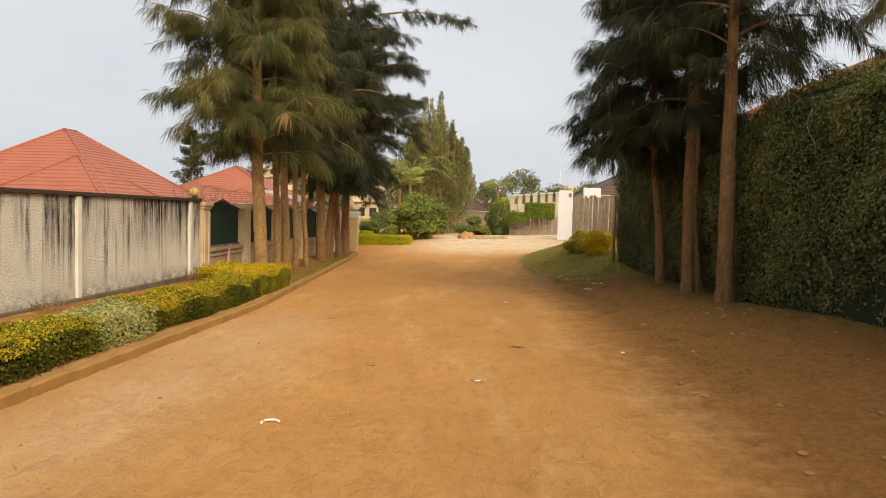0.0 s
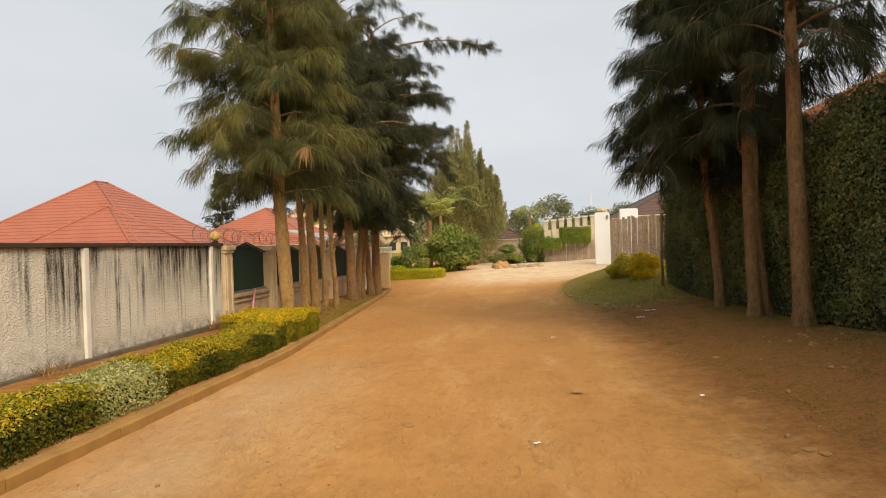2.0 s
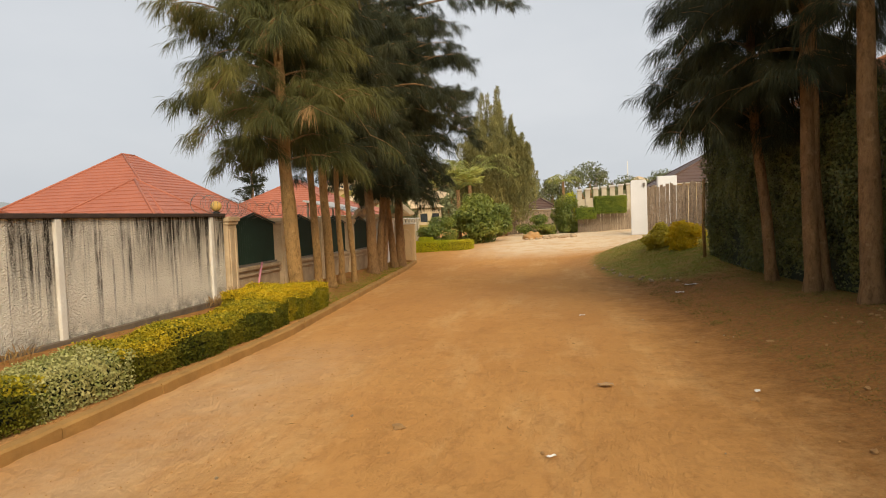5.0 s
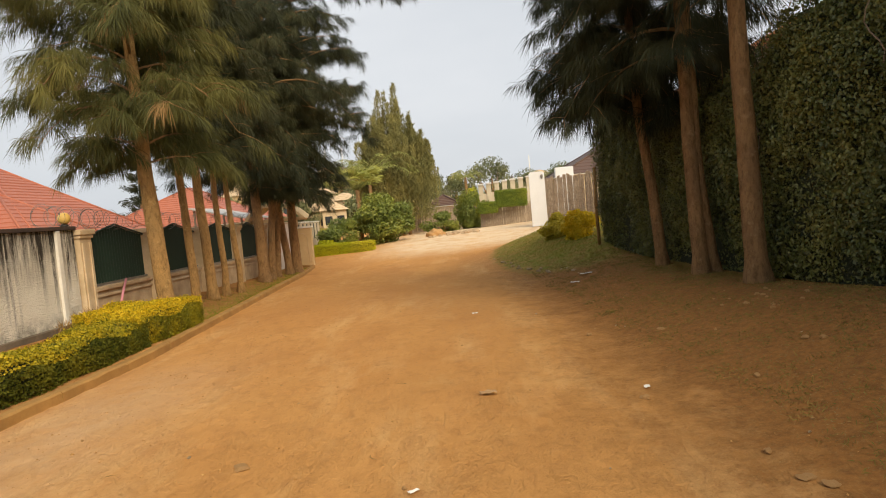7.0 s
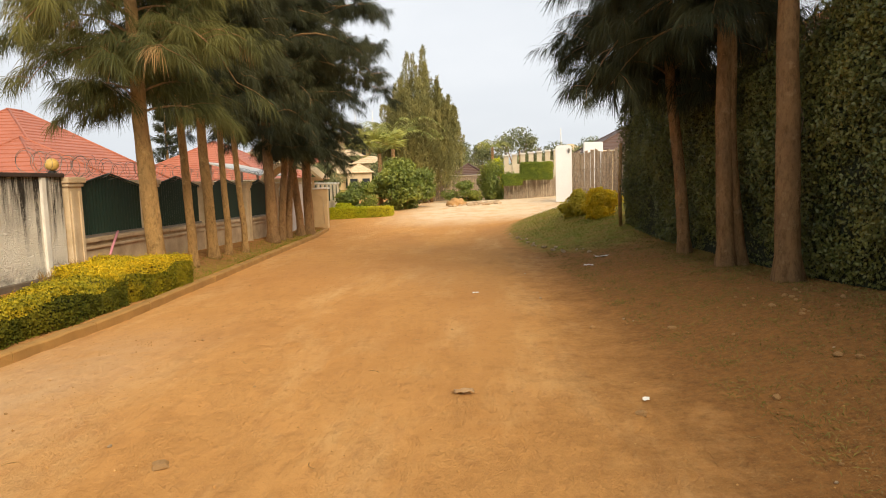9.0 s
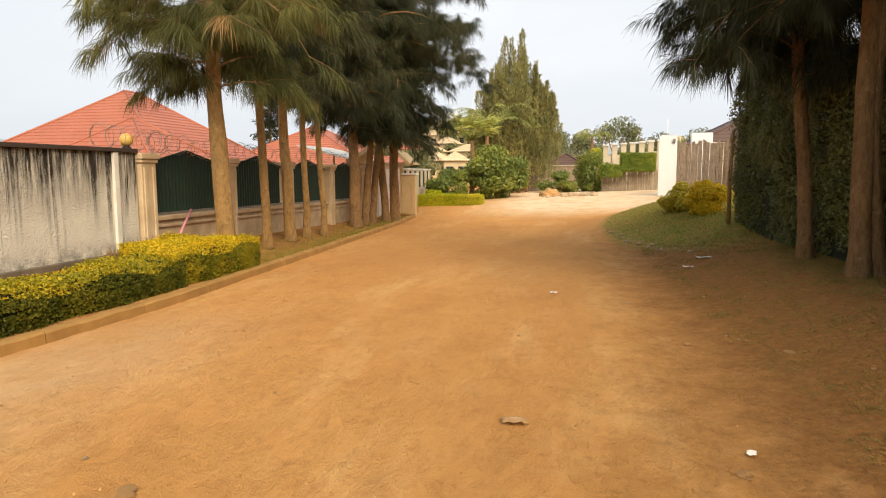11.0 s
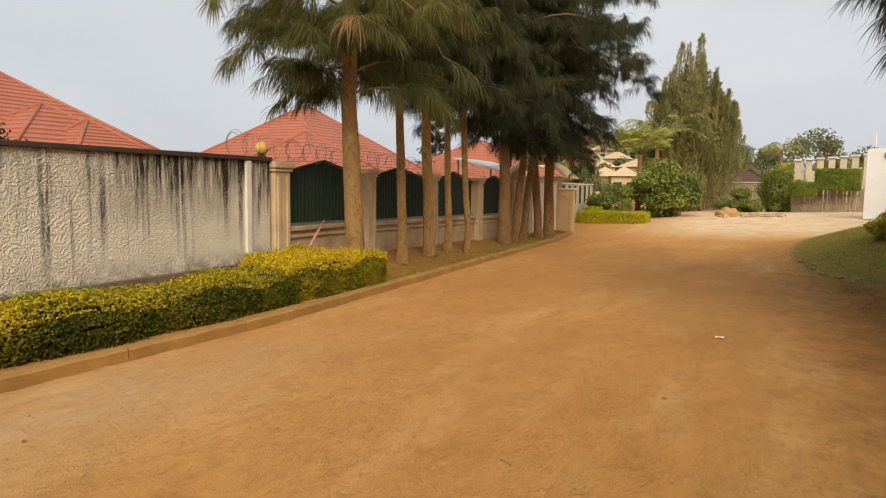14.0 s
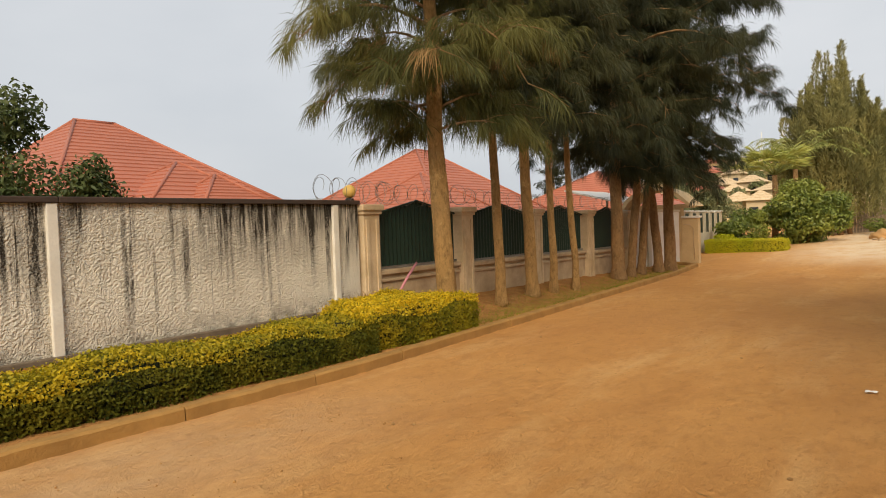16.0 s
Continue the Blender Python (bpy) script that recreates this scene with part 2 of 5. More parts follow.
M = dict(
    ground=ground_material(),
    stucco=stucco_material(),
    white=plain("white_render", (0.80, 0.77, 0.70), (0.68, 0.63, 0.55), 2.5, 35, 0.85),
    coping=plain("dark_coping", (0.075, 0.05, 0.04), (0.045, 0.033, 0.028), 4, 50, 0.9, 0.5),
    footing=plain("stained_footing", (0.20, 0.155, 0.11), (0.10, 0.08, 0.06), 3.0, 24, 0.92, 0.5),
    pier=plain("beige_pier_plaster", (0.67, 0.52, 0.34), (0.48, 0.35, 0.21), 3.0, 30, 0.9, 0.5),
    lowwall=plain("grimy_low_wall", (0.58, 0.44, 0.28), (0.34, 0.24, 0.145), 2.2, 26, 0.92, 0.5),
    greensheet=plain("green_steel_sheet", (0.010, 0.028, 0.018), (0.014, 0.036, 0.024), 2, 40, 0.5, 0.1, 0.002, 0.0, 0.4),
    wire=plain("galvanised_wire", (0.30, 0.29, 0.27), (0.22, 0.19, 0.16), 8, 60, 0.45, 0.1, 0.001, 0.7),
    globe=plain("yellowed_globe", (0.74, 0.50, 0.15), (0.66, 0.42, 0.11), 8, 50, 0.35, 0.05),
    kerb=plain("earthy_kerb", (0.44, 0.245, 0.075), (0.30, 0.165, 0.05), 2.5, 30, 0.95, 0.7, 0.01),
    bark=bark_material("orange_brown_bark", (0.60, 0.36, 0.14), (0.44, 0.27, 0.115)),
    bark_dark=bark_material("grey_brown_bark", (0.47, 0.275, 0.12), (0.30, 0.18, 0.088)),
    needle=leafy("casuarina_needles", (0.125, 0.128, 0.036), (0.065, 0.076, 0.028), (0.20, 0.18, 0.045), 0.6, 0.28, 0.5),
    # darker copy of the casuarina needles, with shade put into the colour
    needle_dark=leafy("shade_toned_needles", (0.048, 0.055, 0.022), (0.028, 0.036, 0.018), (0.078, 0.076, 0.026), 0.6, 0.2, 0.5),
    needle_dead=leafy("dry_brown_needles", (0.34, 0.21, 0.09), (0.22, 0.14, 0.06), (0.40, 0.25, 0.10), 0.8, 0.2),
    hedge=leafy("dark_hedge_leaves", (0.155, 0.172, 0.046), (0.06, 0.078, 0.024), (0.20, 0.20, 0.05), 0.40, 0.22, 1.2, 0.45),
    # near-black filler: the shade inside a hedge put into a colour
    hedge_core=plain("hedge_inner_shade", (0.022, 0.03, 0.012), (0.03, 0.034, 0.015), 6, 40, 0.95, 0.8, 0.03),
    # green side leaves, toned down to paint the shade on hedge sides
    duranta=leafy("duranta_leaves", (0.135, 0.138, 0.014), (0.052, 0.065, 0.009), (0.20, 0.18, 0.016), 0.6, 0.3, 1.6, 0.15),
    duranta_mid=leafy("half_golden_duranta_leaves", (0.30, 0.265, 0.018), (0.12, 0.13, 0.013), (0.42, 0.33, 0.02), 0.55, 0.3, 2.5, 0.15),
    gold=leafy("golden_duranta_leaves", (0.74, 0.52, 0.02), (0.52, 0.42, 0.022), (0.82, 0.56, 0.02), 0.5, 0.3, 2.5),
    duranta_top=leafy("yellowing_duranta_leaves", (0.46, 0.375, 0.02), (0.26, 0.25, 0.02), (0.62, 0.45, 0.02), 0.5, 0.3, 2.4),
    pale_leaf=leafy("pale_variegated_leaves", (0.48, 0.46, 0.17), (0.25, 0.28, 0.07), (0.58, 0.53, 0.22), 0.5, 0.25, 4),
    lime=leafy("lime_hedge_leaves", (0.52, 0.53, 0.02), (0.36, 0.41, 0.02), (0.64, 0.58, 0.022), 0.5, 0.3, 0.8),
    shrub=leafy("glossy_shrub_leaves", (0.23, 0.28, 0.055), (0.125, 0.17, 0.04), (0.34, 0.36, 0.06), 0.4, 0.28, 0.9, 0.45),
    tree_leaf=leafy("dark_tree_leaves", (0.07, 0.10, 0.03), (0.04, 0.06, 0.022), (0.11, 0.125, 0.035), 0.5, 0.2, 0.8),
    # paler and greyer than near leaves: distance haze mixed into the colour
    far_leaf=leafy("haze_paled_tree_leaves", (0.22, 0.235, 0.10), (0.14, 0.16, 0.08), (0.29, 0.28, 0.13), 0.7, 0.2, 0.3),
    cypress=leafy("olive_cypress_sprays", (0.27, 0.25, 0.09), (0.165, 0.165, 0.068), (0.36, 0.32, 0.115), 0.7, 0.2, 0.6),
    palm=leafy("palm_leaflets", (0.30, 0.33, 0.09), (0.17, 0.21, 0.06), (0.42, 0.41, 0.13), 0.5, 0.25, 1.5),
    grass=leafy("grass_blades", (0.25, 0.25, 0.03), (0.15, 0.165, 0.02), (0.36, 0.27, 0.06), 0.85, 0.25, 1.5, 0.1),
    weeds=leafy("dry_weeds", (0.30, 0.19, 0.08), (0.19, 0.11, 0.05), (0.34, 0.22, 0.08), 0.8, 0.15, 3),
    tile=tile_material("red_roof_tiles", (0.43, 0.145, 0.083), (0.36, 0.115, 0.065)),
    tile_orange=tile_material("orange_roof_tiles", (0.56, 0.23, 0.08), (0.45, 0.17, 0.06)),
    # aerial haze painted as the pale grey base colour of the hills
    haze=plain("haze_painted_hills", (0.34, 0.37, 0.38), (0.29, 0.32, 0.33), 0.01, 0.06, 0.95, 0.0),
    fan=leafy("fan_palm_blades", (0.46, 0.47, 0.12), (0.30, 0.34, 0.08), (0.55, 0.53, 0.16), 0.5, 0.25, 1.5),
    dry_grass=leafy("dry_grass_blades", (0.25, 0.19, 0.05), (0.15, 0.13, 0.035), (0.29, 0.20, 0.06), 0.9, 0.15, 2.5, 0.1),
    tile_brown=tile_material("brown_roof_tiles", (0.13, 0.075, 0.055), (0.09, 0.055, 0.045)),
    housewall=plain("cream_house_wall", (0.58, 0.46, 0.30), (0.50, 0.38, 0.24), 0.8, 12, 0.9),
    fascia=plain("white_fascia", (0.75, 0.72, 0.66), (0.66, 0.62, 0.56), 2, 20, 0.7),
    gate=plain("white_gate_paint", (0.74, 0.755, 0.78), (0.68, 0.695, 0.72), 1.5, 20, 0.6, 0.1),
    slab=bark_material("weathered_slabs", (0.47, 0.37, 0.27), (0.34, 0.26, 0.19)),
    balustrade=plain("pale_balustrade", (0.62, 0.54, 0.40), (0.48, 0.40, 0.29), 1.5, 20, 0.85),
    # green filler, darker than the leaves to paint shade between them
    green_core=plain("leafy_inner_shade", (0.10, 0.125, 0.02), (0.06, 0.085, 0.016), 8, 60, 0.95, 0.8, 0.02),
    olive_gold=leafy("olive_gold_leaves", (0.58, 0.47, 0.05), (0.38, 0.34, 0.04), (0.66, 0.52, 0.06), 0.5, 0.3, 2.5),
    lemon=leafy("lemon_hedge_leaves", (0.64, 0.57, 0.035), (0.46, 0.45, 0.03), (0.72, 0.62, 0.04), 0.5, 0.3, 1.0),
    beige=plain("beige_gateway_plaster", (0.66, 0.49, 0.27), (0.54, 0.38, 0.20), 1.5, 20, 0.85),
    clip=leafy("clipped_green_leaves", (0.24, 0.31, 0.04), (0.13, 0.19, 0.03), (0.32, 0.36, 0.045), 0.5, 0.3, 1.2),
    stone=plain("pale_rubble", (0.56, 0.43, 0.28), (0.44, 0.29, 0.16), 2.5, 25, 0.95, 0.8, 0.02),
    grit=leafy("loose_grit", (0.50, 0.26, 0.085), (0.36, 0.18, 0.06), (0.56, 0.32, 0.12), 0.95, 0.0, 3.0, 0.1),
    clod=plain("dirt_clods", (0.50, 0.29, 0.12), (0.42, 0.23, 0.085), 9, 50, 0.95, 0.8, 0.01),
    paper=plain("torn_paper", (0.84, 0.81, 0.75), (0.74, 0.69, 0.62), 20, 90, 0.8, 0.4, 0.003),
    dead_leaf=plain("dead_leaf", (0.34, 0.19, 0.08), (0.50, 0.32, 0.16), 14, 60, 0.7, 0.5, 0.004),
    pink=plain("pink_pipe_plastic", (0.62, 0.26, 0.30), (0.50, 0.20, 0.24), 6, 30, 0.5, 0.1),
    glass=plain("dark_window_glass", (0.03, 0.035, 0.04), (0.05, 0.055, 0.06), 2, 10, 0.08, 0.0, 0.001, 0.0, 0.6),
    metal=plain("dull_black_metal", (0.03, 0.03, 0.03), (0.05, 0.045, 0.04), 5, 40, 0.5, 0.1, 0.002, 0.6),
)


# ---------- mesh helpers ----------
def place(mesh_name, verts, faces, mat, smooth=False):
    me = bpy.data.meshes.new(mesh_name)
    me.from_pydata([tuple(v) for v in verts], [], [tuple(int(k) for k in f) for f in faces])
    me.materials.append(mat)
    if smooth:
        me.polygons.foreach_set("use_smooth", [True] * len(me.polygons))
    me.update()
    return me


def tri_mesh(mesh_name, verts, tris, mat):
    """A mesh from arrays of places and triangles."""
    verts, tris = np.asarray(verts, np.float32), np.asarray(tris, np.int32)
    me = bpy.data.meshes.new(mesh_name)
    me.vertices.add(len(verts))
    me.vertices.foreach_set("co", verts.ravel())
    me.loops.add(tris.size)
    me.loops.foreach_set("vertex_index", tris.ravel())
    me.polygons.add(len(tris))
    me.polygons.foreach_set("loop_start", np.arange(0, tris.size, 3, dtype=np.int32))
    me.polygons.foreach_set("loop_total", np.full(len(tris), 3, np.int32))
    me.materials.append(mat)
    me.update(calc_edges=True)
    return me


def from_bm(bm, mesh_name, mat, smooth=False):
    me = bpy.data.meshes.new(mesh_name)
    bmesh.ops.recalc_face_normals(bm, faces=bm.faces)
    bm.to_mesh(me)
    bm.free()
    me.materials.append(mat)
    if smooth:
        me.polygons.foreach_set("use_smooth", [True] * len(me.polygons))
    return me


def thing(name, label, category, at=(0, 0, 0), turn=0.0, group="", kind=""):
    ob = new(name)
    ob.empty_display_size = 0.2
    ob.matrix_world = pose(*at, 0, 0, turn)
    return tagged(ob, label, category, group, kind)


def part(name, mesh, parent, label="", m=None, kind=""):
    ob = new(name, mesh)
    ob.parent = parent
    if m is not None:
        ob.matrix_local = m
    return tagged(ob, label, kind=kind)


def solo(name, mesh, label, category="", m=None, group="", kind=""):
    ob = new(name, mesh)
    if m is not None:
        ob.matrix_world = m
    return tagged(ob, label, category, group, kind)


def box(x0, x1, y0, y1, z0, z1, mat, bevel=0.0, name="box"):
    bm = bmesh.new()
    bmesh.ops.create_cube(bm, size=1, matrix=Matrix.Translation(((x0 + x1) / 2, (y0 + y1) / 2, (z0 + z1) / 2)) @ Matrix.Diagonal((x1 - x0, y1 - y0, z1 - z0, 1)))
    if bevel:
        bmesh.ops.bevel(bm, geom=bm.edges[:], offset=bevel, segments=2, affect="EDGES", profile=0.6)
    return from_bm(bm, name, mat)


def tube_arrays(path, radii, sides=10):
    """Rings of points along a path of places."""
    path = [Vector(p) for p in path]
    verts, faces = [], []
    for k, p in enumerate(path):
        d = (path[min(k + 1, len(path) - 1)] - path[max(k - 1, 0)]).normalized()
        u = d.cross(Vector((0.31, 0.95, 0.05))).normalized()
        w = d.cross(u)
        for s in range(sides):
            a = 2 * math.pi * s / sides
            verts.append(p + float(radii[k]) * (math.cos(a) * u + math.sin(a) * w))
    for k in range(len(path) - 1):
        for s in range(sides):
            a, b = k * sides + s, k * sides + (s + 1) % sides
            faces.append((a, b, b + sides, a + sides))
    faces.append(tuple(range(sides))[::-1])
    faces.append(tuple((len(path) - 1) * sides + s for s in range(sides)))
    return verts, faces


def tube(path, radii, mat, sides=10, name="tube"):
    return place(name, *tube_arrays(path, radii, sides), mat, True)


def trunk_mesh(path, radii, mat, rng, sides=18, steps=34, name="trunk"):
    """A tapered trunk with an uneven, slightly fluted skin and a flared foot."""
    path, radii = np.asarray(path, float), np.asarray(radii, float)
    s0, s1 = np.linspace(0, 1, len(path)), np.linspace(0, 1, steps) ** 1.4
    p = np.stack([np.interp(s1, s0, path[:, c]) for c in range(3)], 1)
    r = np.interp(s1, s0, radii)
    verts, faces = tube_arrays(p, list(r), sides)
    seed = float(rng.uniform(0, 90))
    out = []
    for i, v in enumerate(verts):
        c = Vector(p[i // sides])
        d = v - c
        u = d.normalized()
        k = 1 + 0.13 * noise.noise(Vector((u.x * 1.6, u.y * 1.6, c.z * 1.1 + seed))) + 0.07 * noise.noise(Vector((u.x * 5, u.y * 5, c.z * 3 + seed)))
        foot = 0.28 * max(0.0, 1 - c.z / 0.35) * (0.6 + abs(math.sin(2.5 * math.atan2(u.y, u.x) + seed)))
        out.append(c + d * (k + foot))
    return place(name, out, faces, mat, True)


def tubes(many, mat, sides=6, name="tubes"):
    verts, faces = [], []
    for path, radii in many:
        v, f = tube_arrays(path, radii, sides)
        faces += [tuple(i + len(verts) for i in q) for q in f]
        verts += v
    return place(name, verts, faces, mat, True)


def unit(a):
    return a / np.maximum(np.linalg.norm(a, axis=-1, keepdims=True), 1e-9)


def leaf_mesh(rng, places, normals, length, wide, mat, spread=0.7, droop=0.0, name="leaves"):
    """Small folded leaves at the places given, facing roughly along the normals."""
    n = len(places)
    nor = unit(np.asarray(normals) + spread * rng.normal(size=(n, 3)))
    along = rng.normal(size=(n, 3))
    along[:, 2] -= droop
    along = unit(along - nor * (along * nor).sum(1, keepdims=True))
    side = np.cross(nor, along)
    size = length * rng.uniform(0.6, 1.25, (n, 1))
    w = size * wide * rng.uniform(0.8, 1.2, (n, 1))
    p = np.asarray(places)
    v = np.stack([p - along * size * 0.5, p + side * w * 0.5 + nor * w * 0.22, p + along * size * 0.5 - nor * size * 0.12, p - side * w * 0.5 + nor * w * 0.22], 1).reshape(-1, 3)
    k = np.arange(n)[:, None] * 4
    t = np.concatenate([k + np.array([[0, 2, 1]]), k + np.array([[0, 3, 2]])], 1).reshape(-1, 3)
    return tri_mesh(name, v, t, mat)


def needle_mesh(rng, roots, ways, length, wide, mat, name="needles"):
    """Long thin blades that bend down in the middle."""
    n = len(roots)
    ways = unit(np.asarray(ways, float))
    L = length * rng.uniform(0.6, 1.2, (n, 1))
    side = unit(np.cross(ways, rng.normal(size=(n, 3)))) * wide * 0.5
    mid = roots + ways * L * 0.45
    tip = roots + ways * L * 0.9
    tip[:, 2] -= L[:, 0] * 0.2
    v = np.stack([roots, mid + side, tip, mid - side], 1).reshape(-1, 3)
    k = np.arange(n)[:, None] * 4
    t = np.concatenate([k + np.array([[0, 1, 3]]), k + np.array([[1, 2, 3]])], 1).reshape(-1, 3)
    return tri_mesh(name, v, t, mat)


def smooth(v):
    v = np.clip(v, 0.0, 1.0)
    return v * v * (3 - 2 * v)


# ---------- the lie of the land ----------
def kerb_x(y):
    return -4.08 - 0.085 * np.maximum(0.0, np.asarray(y, float) - 12.0)


def land(x, y):
    x, y = np.asarray(x, float), np.asarray(y, float)
    z = -0.012 * np.clip(y, -30, 27) + 0.62 * smooth((y - 27) / 15)
    k = kerb_x(y)
    verge = smooth((k - 0.04 - x) / 0.06) * smooth((30.6 - y) / 0.8)
    z = z + verge * (0.09 + 0.19 * smooth((k - 0.3 - x) / 1.3))
    z = z + 0.36 * smooth((x - 1.6) / 2.6) * smooth((24 - y) / 4)
    z = z + 0.14 * smooth((x - 3.0) / 1.6) * smooth((12.0 - y) / 3.5)
    z = z + 1.15 * np.exp(-(((x - 5.2) / 3.3) ** 2 + ((y - 26.0) / 5.0) ** 2) ** 1.3) * smooth((9.0 - x) / 3)
    z = z + 0.034 * np.clip(x, -8, 8) * smooth((y - 27) / 11)
    r = x / np.maximum(np.abs(y), 1.0)
    z = z + (5.0 + 10.0 * smooth((-r - 0.05) / 0.1)) * smooth((r + 0.40) / 0.1) * smooth((y - 75) / 150) + 5.0 * smooth((x - 30) / 120) * smooth((y - 60) / 100)
    rut = 0.012 * np.sin(1.7 * x + 0.35 * np.sin(y * 0.4)) + 0.010 * np.sin(0.9 * y + 1.3 * np.sin(x)) + 0.006 * np.sin(4.1 * x + 0.8 * y)
    return z + rut * smooth((x - k - 0.2) / 0.6)


def on_land(x, y):
    return float(land(x, y))


def build_ground():
    xs = np.concatenate([-np.geomspace(1500, 60, 12)[:-1], np.arange(-60, -9, 3.0), np.arange(-9, 9, 0.11), np.arange(9, 60, 3.0), np.geomspace(60, 1500, 12)])
    ys = np.concatenate([np.arange(-300, -20, 40.0), np.arange(-20, -1, 1.0), np.arange(-1, 32, 0.13), np.arange(32, 62, 0.6), np.arange(62, 260, 7.0), np.geomspace(262, 1800, 9)])
    gx, gy = np.meshgrid(xs, ys)
    z = land(gx, gy)
    near = (np.abs(gx) < 9) & (gy > -1) & (gy < 32)
    rng = np.random.default_rng(3)
    z = z + near * rng.normal(size=z.shape) * 0.0035
    v = np.stack([gx, gy, z], -1).reshape(-1, 3)
    w = len(xs)
    i = (np.arange(len(ys) - 1)[:, None] * w + np.arange(w - 1)[None]).ravel()
    t = np.concatenate([np.stack([i, i + 1, i + w + 1], 1), np.stack([i, i + w + 1, i + w], 1)])
    me = tri_mesh("ground", v, t, M["ground"])
    x, y = v[:, 0], v[:, 1]
    k = kerb_x(y)
    grass = smooth((k - 0.12 - x) / 0.2) * smooth((31 - y) / 1.0) * (0.26 + 0.16 * smooth((k - x - 1.0) / -0.6))
    mound = np.exp(-(((x - 3.75) / 2.35) ** 2 + ((y - 23.7) / 6.1) ** 2) ** 4) * smooth((4.5 - x + 0.5 * np.maximum(0, y - 19.5)) / 0.5)
    grass = np.maximum(grass, mound * 1.0)
    grass = np.maximum(grass, smooth((x - 2.6) / 1.5) * smooth((y - 10) / 4) * smooth((24 - y) / 3) * 0.40)
    grass = np.maximum(grass, smooth((np.abs(x + 1) - 9) / 6) * 0.8)
    grass = np.maximum(grass, smooth((y - 62) / 10) * 0.38)
    pale = smooth((y - 29) / 6) * smooth((x + 5) / 4) * 0.95 + 0.32 * np.exp(-((x + 3.2) / 0.8) ** 2) * smooth((y - 1) / 3) * smooth((13 - y) / 4)
    # soil cover, widened on the right to paint the tall hedge's shadow
    shade_litter = smooth((x - 0.4) / 2.9) * smooth((24 - y) / 3) + 0.55 * smooth((k - x) / 0.3) * smooth((31 - y) / 2)
    col = np.stack([grass, np.clip(pale, 0, 1), np.clip(shade_litter, 0, 1), np.ones_like(x)], 1).astype(np.float32)
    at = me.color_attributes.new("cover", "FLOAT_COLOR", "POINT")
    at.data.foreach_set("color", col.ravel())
    me.polygons.foreach_set("use_smooth", [True] * len(me.polygons))
    solo("ground", me, "orange-brown laterite dirt road with worn grassy edges", "ground", kind="structure")


build_ground()


# ---------- kerb along the verge ----------
def build_kerb():
    kerb = thing("kerb", "low earth-stained concrete kerb along the verge", "kerb", kind="structure")
    rng = random.Random(5)
    y = -3.0
    while y < 29.8:
        n = 1.45
        rows = 6
        bm = bmesh.new()
        rings = []
        for k in range(rows + 1):
            yy = y + 0.008 + (n - 0.016) * k / rows
            x = float(kerb_x(yy)) + rng.uniform(-0.006, 0.006)
            z = on_land(x + 0.25, yy)
            h = 0.115 + rng.uniform(-0.008, 0.008)
            rings.append([bm.verts.new(p) for p in ((x + 0.075, yy, z - 0.08), (x + 0.07, yy, z + h - 0.02), (x + 0.05, yy, z + h), (x - 0.055, yy, z + h), (x - 0.075, yy, z + h - 0.02), (x - 0.08, yy, z - 0.08))])
        for a, b in zip(rings, rings[1:]):
            for s in range(5):
                bm.faces.new((a[s], a[s + 1], b[s + 1], b[s]))
        bm.faces.new(rings[0])
        bm.faces.new(rings[-1][::-1])
        part("kerb_stone", from_bm(bm, "kerb_stone", M["kerb"]), kerb)
        y += n
    # rounded end that turns away from the road
    path = []
    for k in range(9):
        a = math.pi / 2 * k / 8
        x, yy = -5.62 - 1.3 * (1 - math.cos(a)), 29.85 + 1.1 * math.sin(a)
        path.append((x, yy, on_land(x + 0.3, yy + 0.3) + 0.03))
    part("kerb_end", tube(path, [0.085] * 9, M["kerb"], 8, "kerb_end"), kerb)


# ---------- white boundary wall ----------
WX = -6.3                                   # face of the boundary wall
def build_wall():
    wall = thing("wall_west", "off-white roughcast boundary wall with black rain stains", "wall", (WX, 0, 0.02), kind="structure")
    y0, y1 = -8.0, 14.55
    for k in range(6):
        a, b = 14.1 - 4.0 * (k + 1), 14.1 - 4.0 * k
        part("panel", box(-0.2, 0.0, a, b, -0.3, 1.79, M["stucco"], 0.004, "panel"), wall)
        part("pilaster", box(-0.03, 0.045, b - 0.12, b - 0.01, -0.3, 1.785, M["white"], 0.01, "pilaster"), wall, "smooth white pilaster strip")
        part("coping", box(-0.25, 0.06, a + 0.002, b - 0.002, 1.79, 1.855, M["coping"], 0.012, "coping"), wall, "dark weathered coping")
        part("footing", box(0.0, 0.09, a + 0.002, b - 0.002, -0.3, 0.20, M["footing"], 0.012, "footing"), wall, "dark stained footing")
    part("panel", box(-0.2, 0.0, 14.1, y1, -0.3, 1.79, M["stucco"], 0.004, "panel"), wall)
    part("coping", box(-0.25, 0.06, 14.1, y1, 1.79, 1.855, M["coping"], 0.012, "coping"), wall)


PIERS = (14.80, 17.50, 20.32, 23.15, 25.9)


